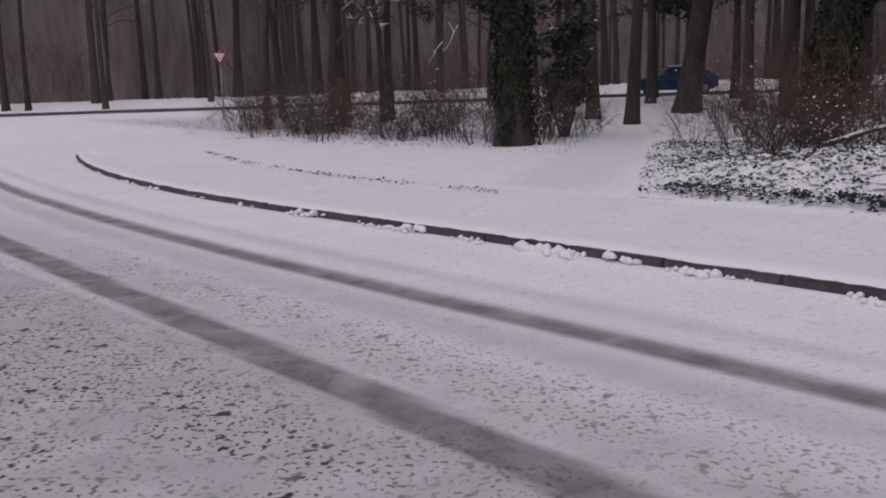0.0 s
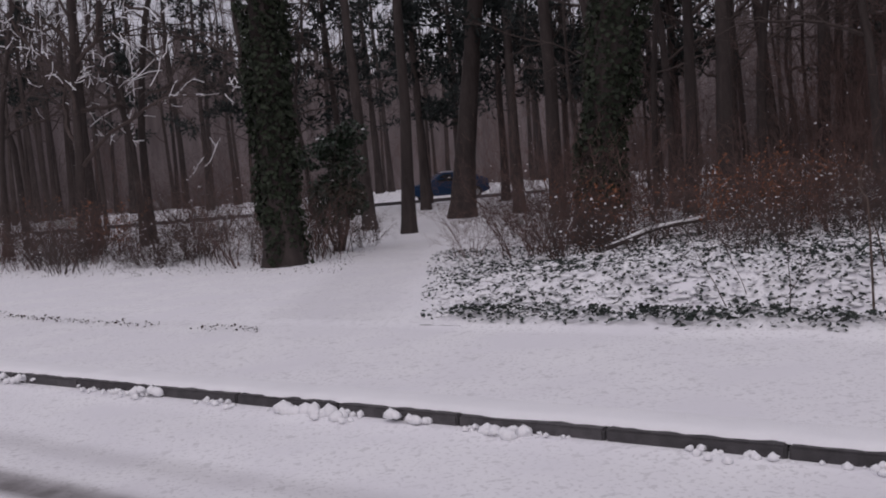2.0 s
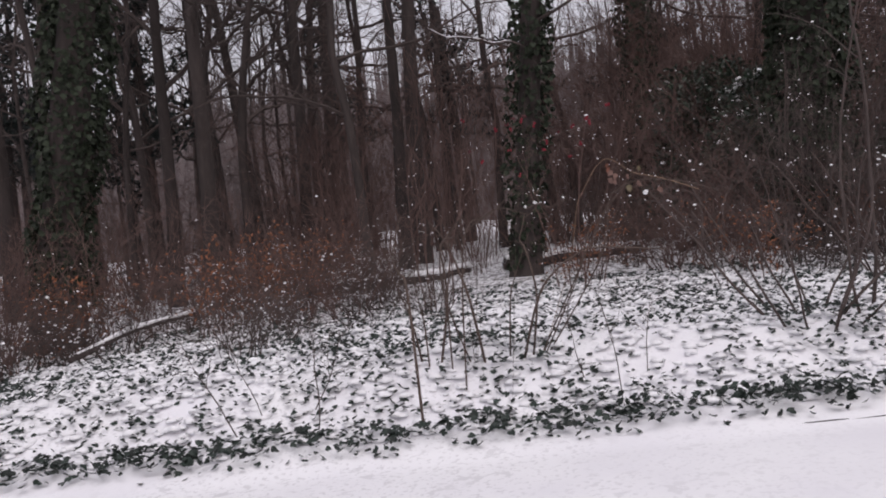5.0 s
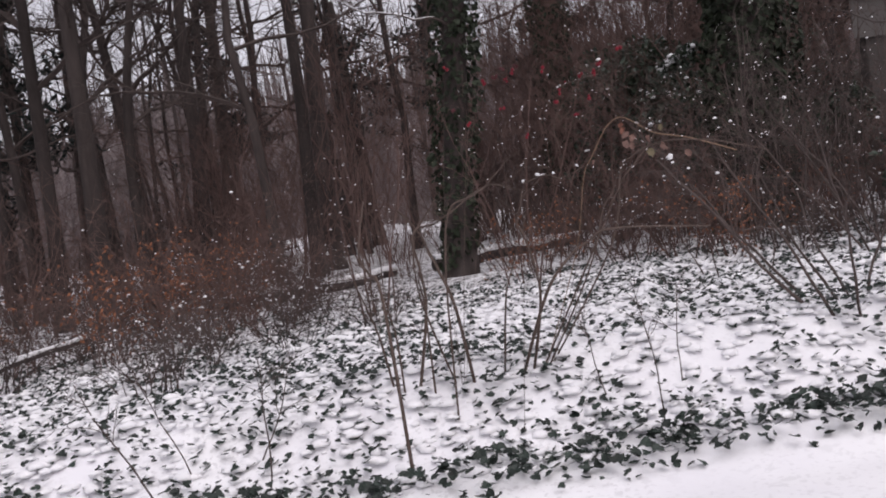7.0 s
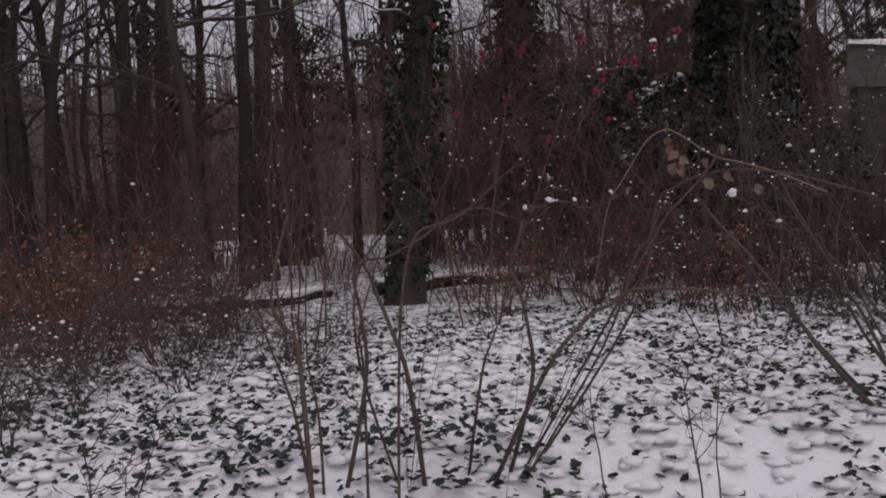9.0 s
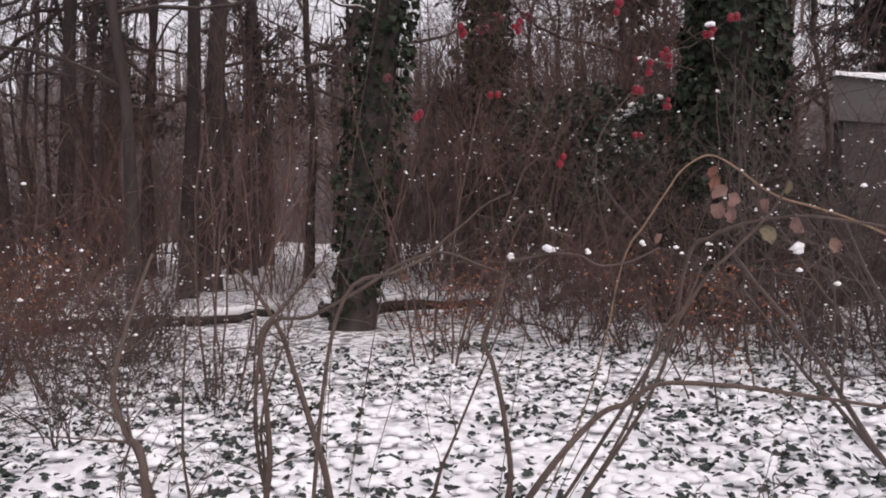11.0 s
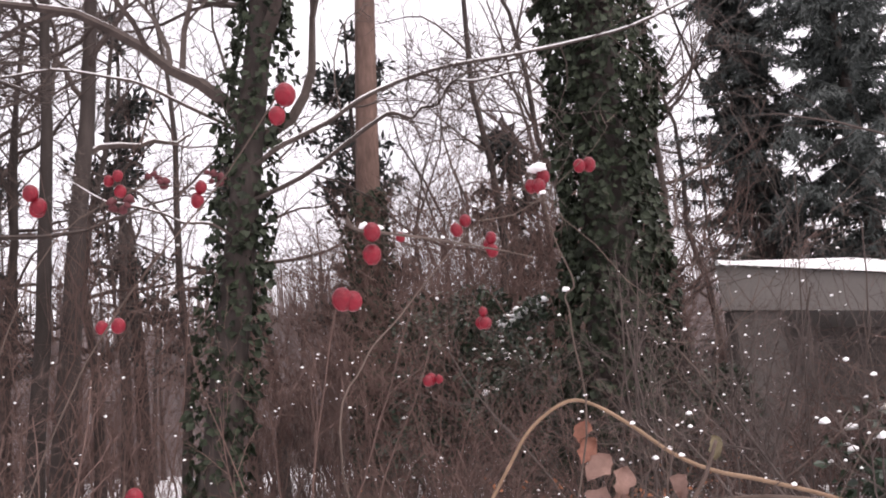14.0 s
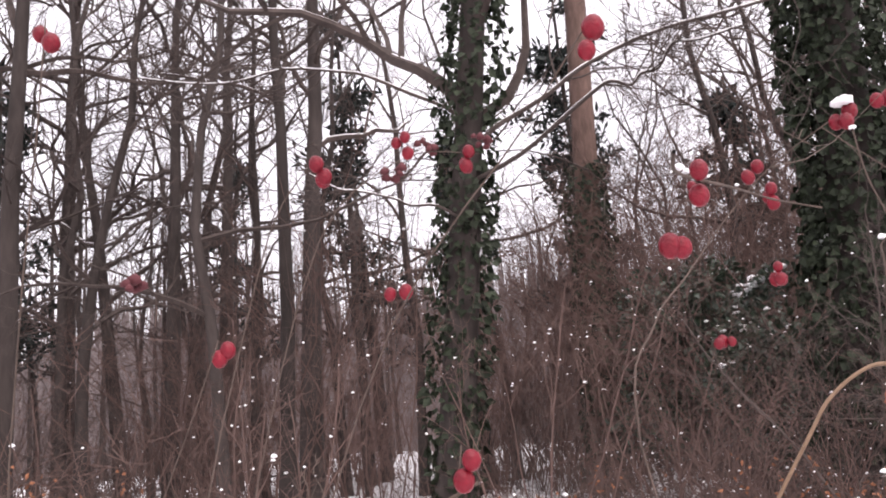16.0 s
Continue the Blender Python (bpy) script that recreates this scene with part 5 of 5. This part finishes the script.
    cane((left_root, (5.85, 7.9, 1.3), (5.9, 7.75, 1.9), (6.0, 7.68, 2.06), (6.1, 7.62, 2.075)), 0.0011, 0.0006, CANE)
    cane((left_root, (5.75, 7.8, 1.4), (5.8, 7.7, 1.9), (5.838, 7.639, 2.025)), 0.0011, 0.0006, CANE)
    cane((left_root, (5.7, 7.9, 1.3), (5.738, 7.681, 1.835)), 0.0011, 0.0006, CANE)
    cane(((5.7, 7.6, 0.35), (5.66, 7.4, 1.3), (5.654, 7.306, 1.715)), 0.0011, 0.0006, CANE)
    cane((left_root, (5.6, 7.8, 1.4), (5.53, 7.6, 2.08)), 0.0011, 0.0006, CANE)

    def berry(at, r):
        bm = bmesh.new()
        bmesh.ops.create_uvsphere(bm, u_segments=10, v_segments=7, radius=r)
        for v in bm.verts:
            v.co.z *= 1.15
        for f in bm.faces:
            f.smooth = True
        o = part("berry", bm, BERRY, ob)
        o.location = at

    # clusters: place, how many, radius of one
    for at, n, r in (((5.789, 7.188, 1.875), 2, 0.0072), ((5.778, 7.206, 1.84), 2, 0.0074), ((6.069, 7.321, 1.948), 2, 0.0062), ((6.196, 7.314, 1.983), 3, 0.0078),
                     ((6.498, 7.40, 2.022), 3, 0.0095), ((6.289, 7.336, 1.878), 4, 0.0072), ((6.248, 7.397, 1.807), 3, 0.0066), ((5.741, 7.229, 1.98), 2, 0.0078),
                     ((6.47, 7.236, 2.101), 2, 0.0095), ((6.205, 7.206, 2.016), 4, 0.0080), ((5.838, 7.639, 2.01), 3, 0.0082), ((5.896, 7.587, 1.874), 2, 0.0072),
                     ((5.654, 7.306, 1.702), 2, 0.0062), ((6.088, 7.625, 2.066), 4, 0.0085), ((5.738, 7.681, 1.824), 2, 0.0080), ((5.53, 7.60, 2.066), 2, 0.0075), ((5.81, 7.48, 1.99), 3, 0.0062)):
        for _ in range(n):
            berry(Vector(at) + rand_dir(rng2) * r * 1.3, r * rng2.uniform(0.8, 1.1))
    for _ in range(9):
        w.blob(Vector((6.205, 7.204, 2.031)) + Vector((rng2.uniform(-1, 1), rng2.uniform(-1, 1), 0.3)) * 0.007, 0.0085, 0.8, rng2)
    for at, r in (((6.034, 7.623, 1.516), 0.014), ((5.992, 7.501, 1.537), 0.017), ((5.947, 7.392, 1.529), 0.011), ((6.613, 7.105, 1.525), 0.024), ((6.005, 7.289, 1.546), 0.009)):
        for _ in range(3):
            w.blob(Vector(at) + rand_dir(rng2) * r * 0.4, r * rng2.uniform(0.5, 0.8), 0.75, rng2)
    w.link("snow", SNOW, ob, "small caps of snow on the canes")["kind"] = "stuff"
    # dried heads
    for at in ((6.04, 7.66, 2.08), (6.1, 7.62, 2.09), (6.0, 7.68, 2.05), (5.66, 7.70, 1.88)):
        b = Buf()
        for _ in range(9):
            b.blob(Vector(at) + rand_dir(rng2) * 0.012, rng2.uniform(0.004, 0.008), 1.0, rng2)
        b.link("dried_head", DRIED, ob, "shrivelled dark fruit cluster")
    # withered leaves under the arch
    for at, size, curl, material, label in (((6.479, 7.281, 1.735), 0.034, 0.9, RUSSET_LEAF, "curled russet withered leaf"), ((6.485, 7.27, 1.708), 0.045, 0.8, RUSSET_LEAF, "curled russet withered leaf"),
                                            ((6.49, 7.256, 1.685), 0.050, 0.6, PALE_LEAF, ""), ((6.492, 7.24, 1.668), 0.050, 0.9, PALE_LEAF, ""), ((6.478, 7.262, 1.645), 0.056, 0.5, PALE_LEAF, ""),
                                            ((6.484, 7.245, 1.632), 0.045, 1.0, PALE_LEAF, ""), ((6.515, 7.165, 1.585), 0.055, 0.4, OLIVE_LEAF, "dull olive withered leaf"), ((6.519, 7.158, 1.65), 0.042, 0.8, PALE_LEAF, ""),
                                            ((6.531, 7.103, 1.605), 0.050, 0.9, PALE_LEAF, ""), ((6.589, 7.133, 1.70), 0.042, 0.7, OLIVE_LEAF, "dull olive withered leaf"), ((6.653, 7.044, 1.55), 0.05, 0.8, PALE_LEAF, ""), ((6.272, 7.344, 1.565), 0.032, 0.7, PALE_LEAF, "")):
        b = Buf()
        d = (Vector((rng2.uniform(-0.7, 0.7), rng2.uniform(-0.7, 0.7), -0.7))).normalized()
        b.withered(Vector(at), d, Vector((-0.8, -0.4, 0.4)) + rand_dir(rng2) * 0.6, size * 1.05, size * 0.38, curl, rng2)
        b.link("leaf", material, ob, label or "curled pinkish-brown withered leaf")
    return ob


build_berry_bush()
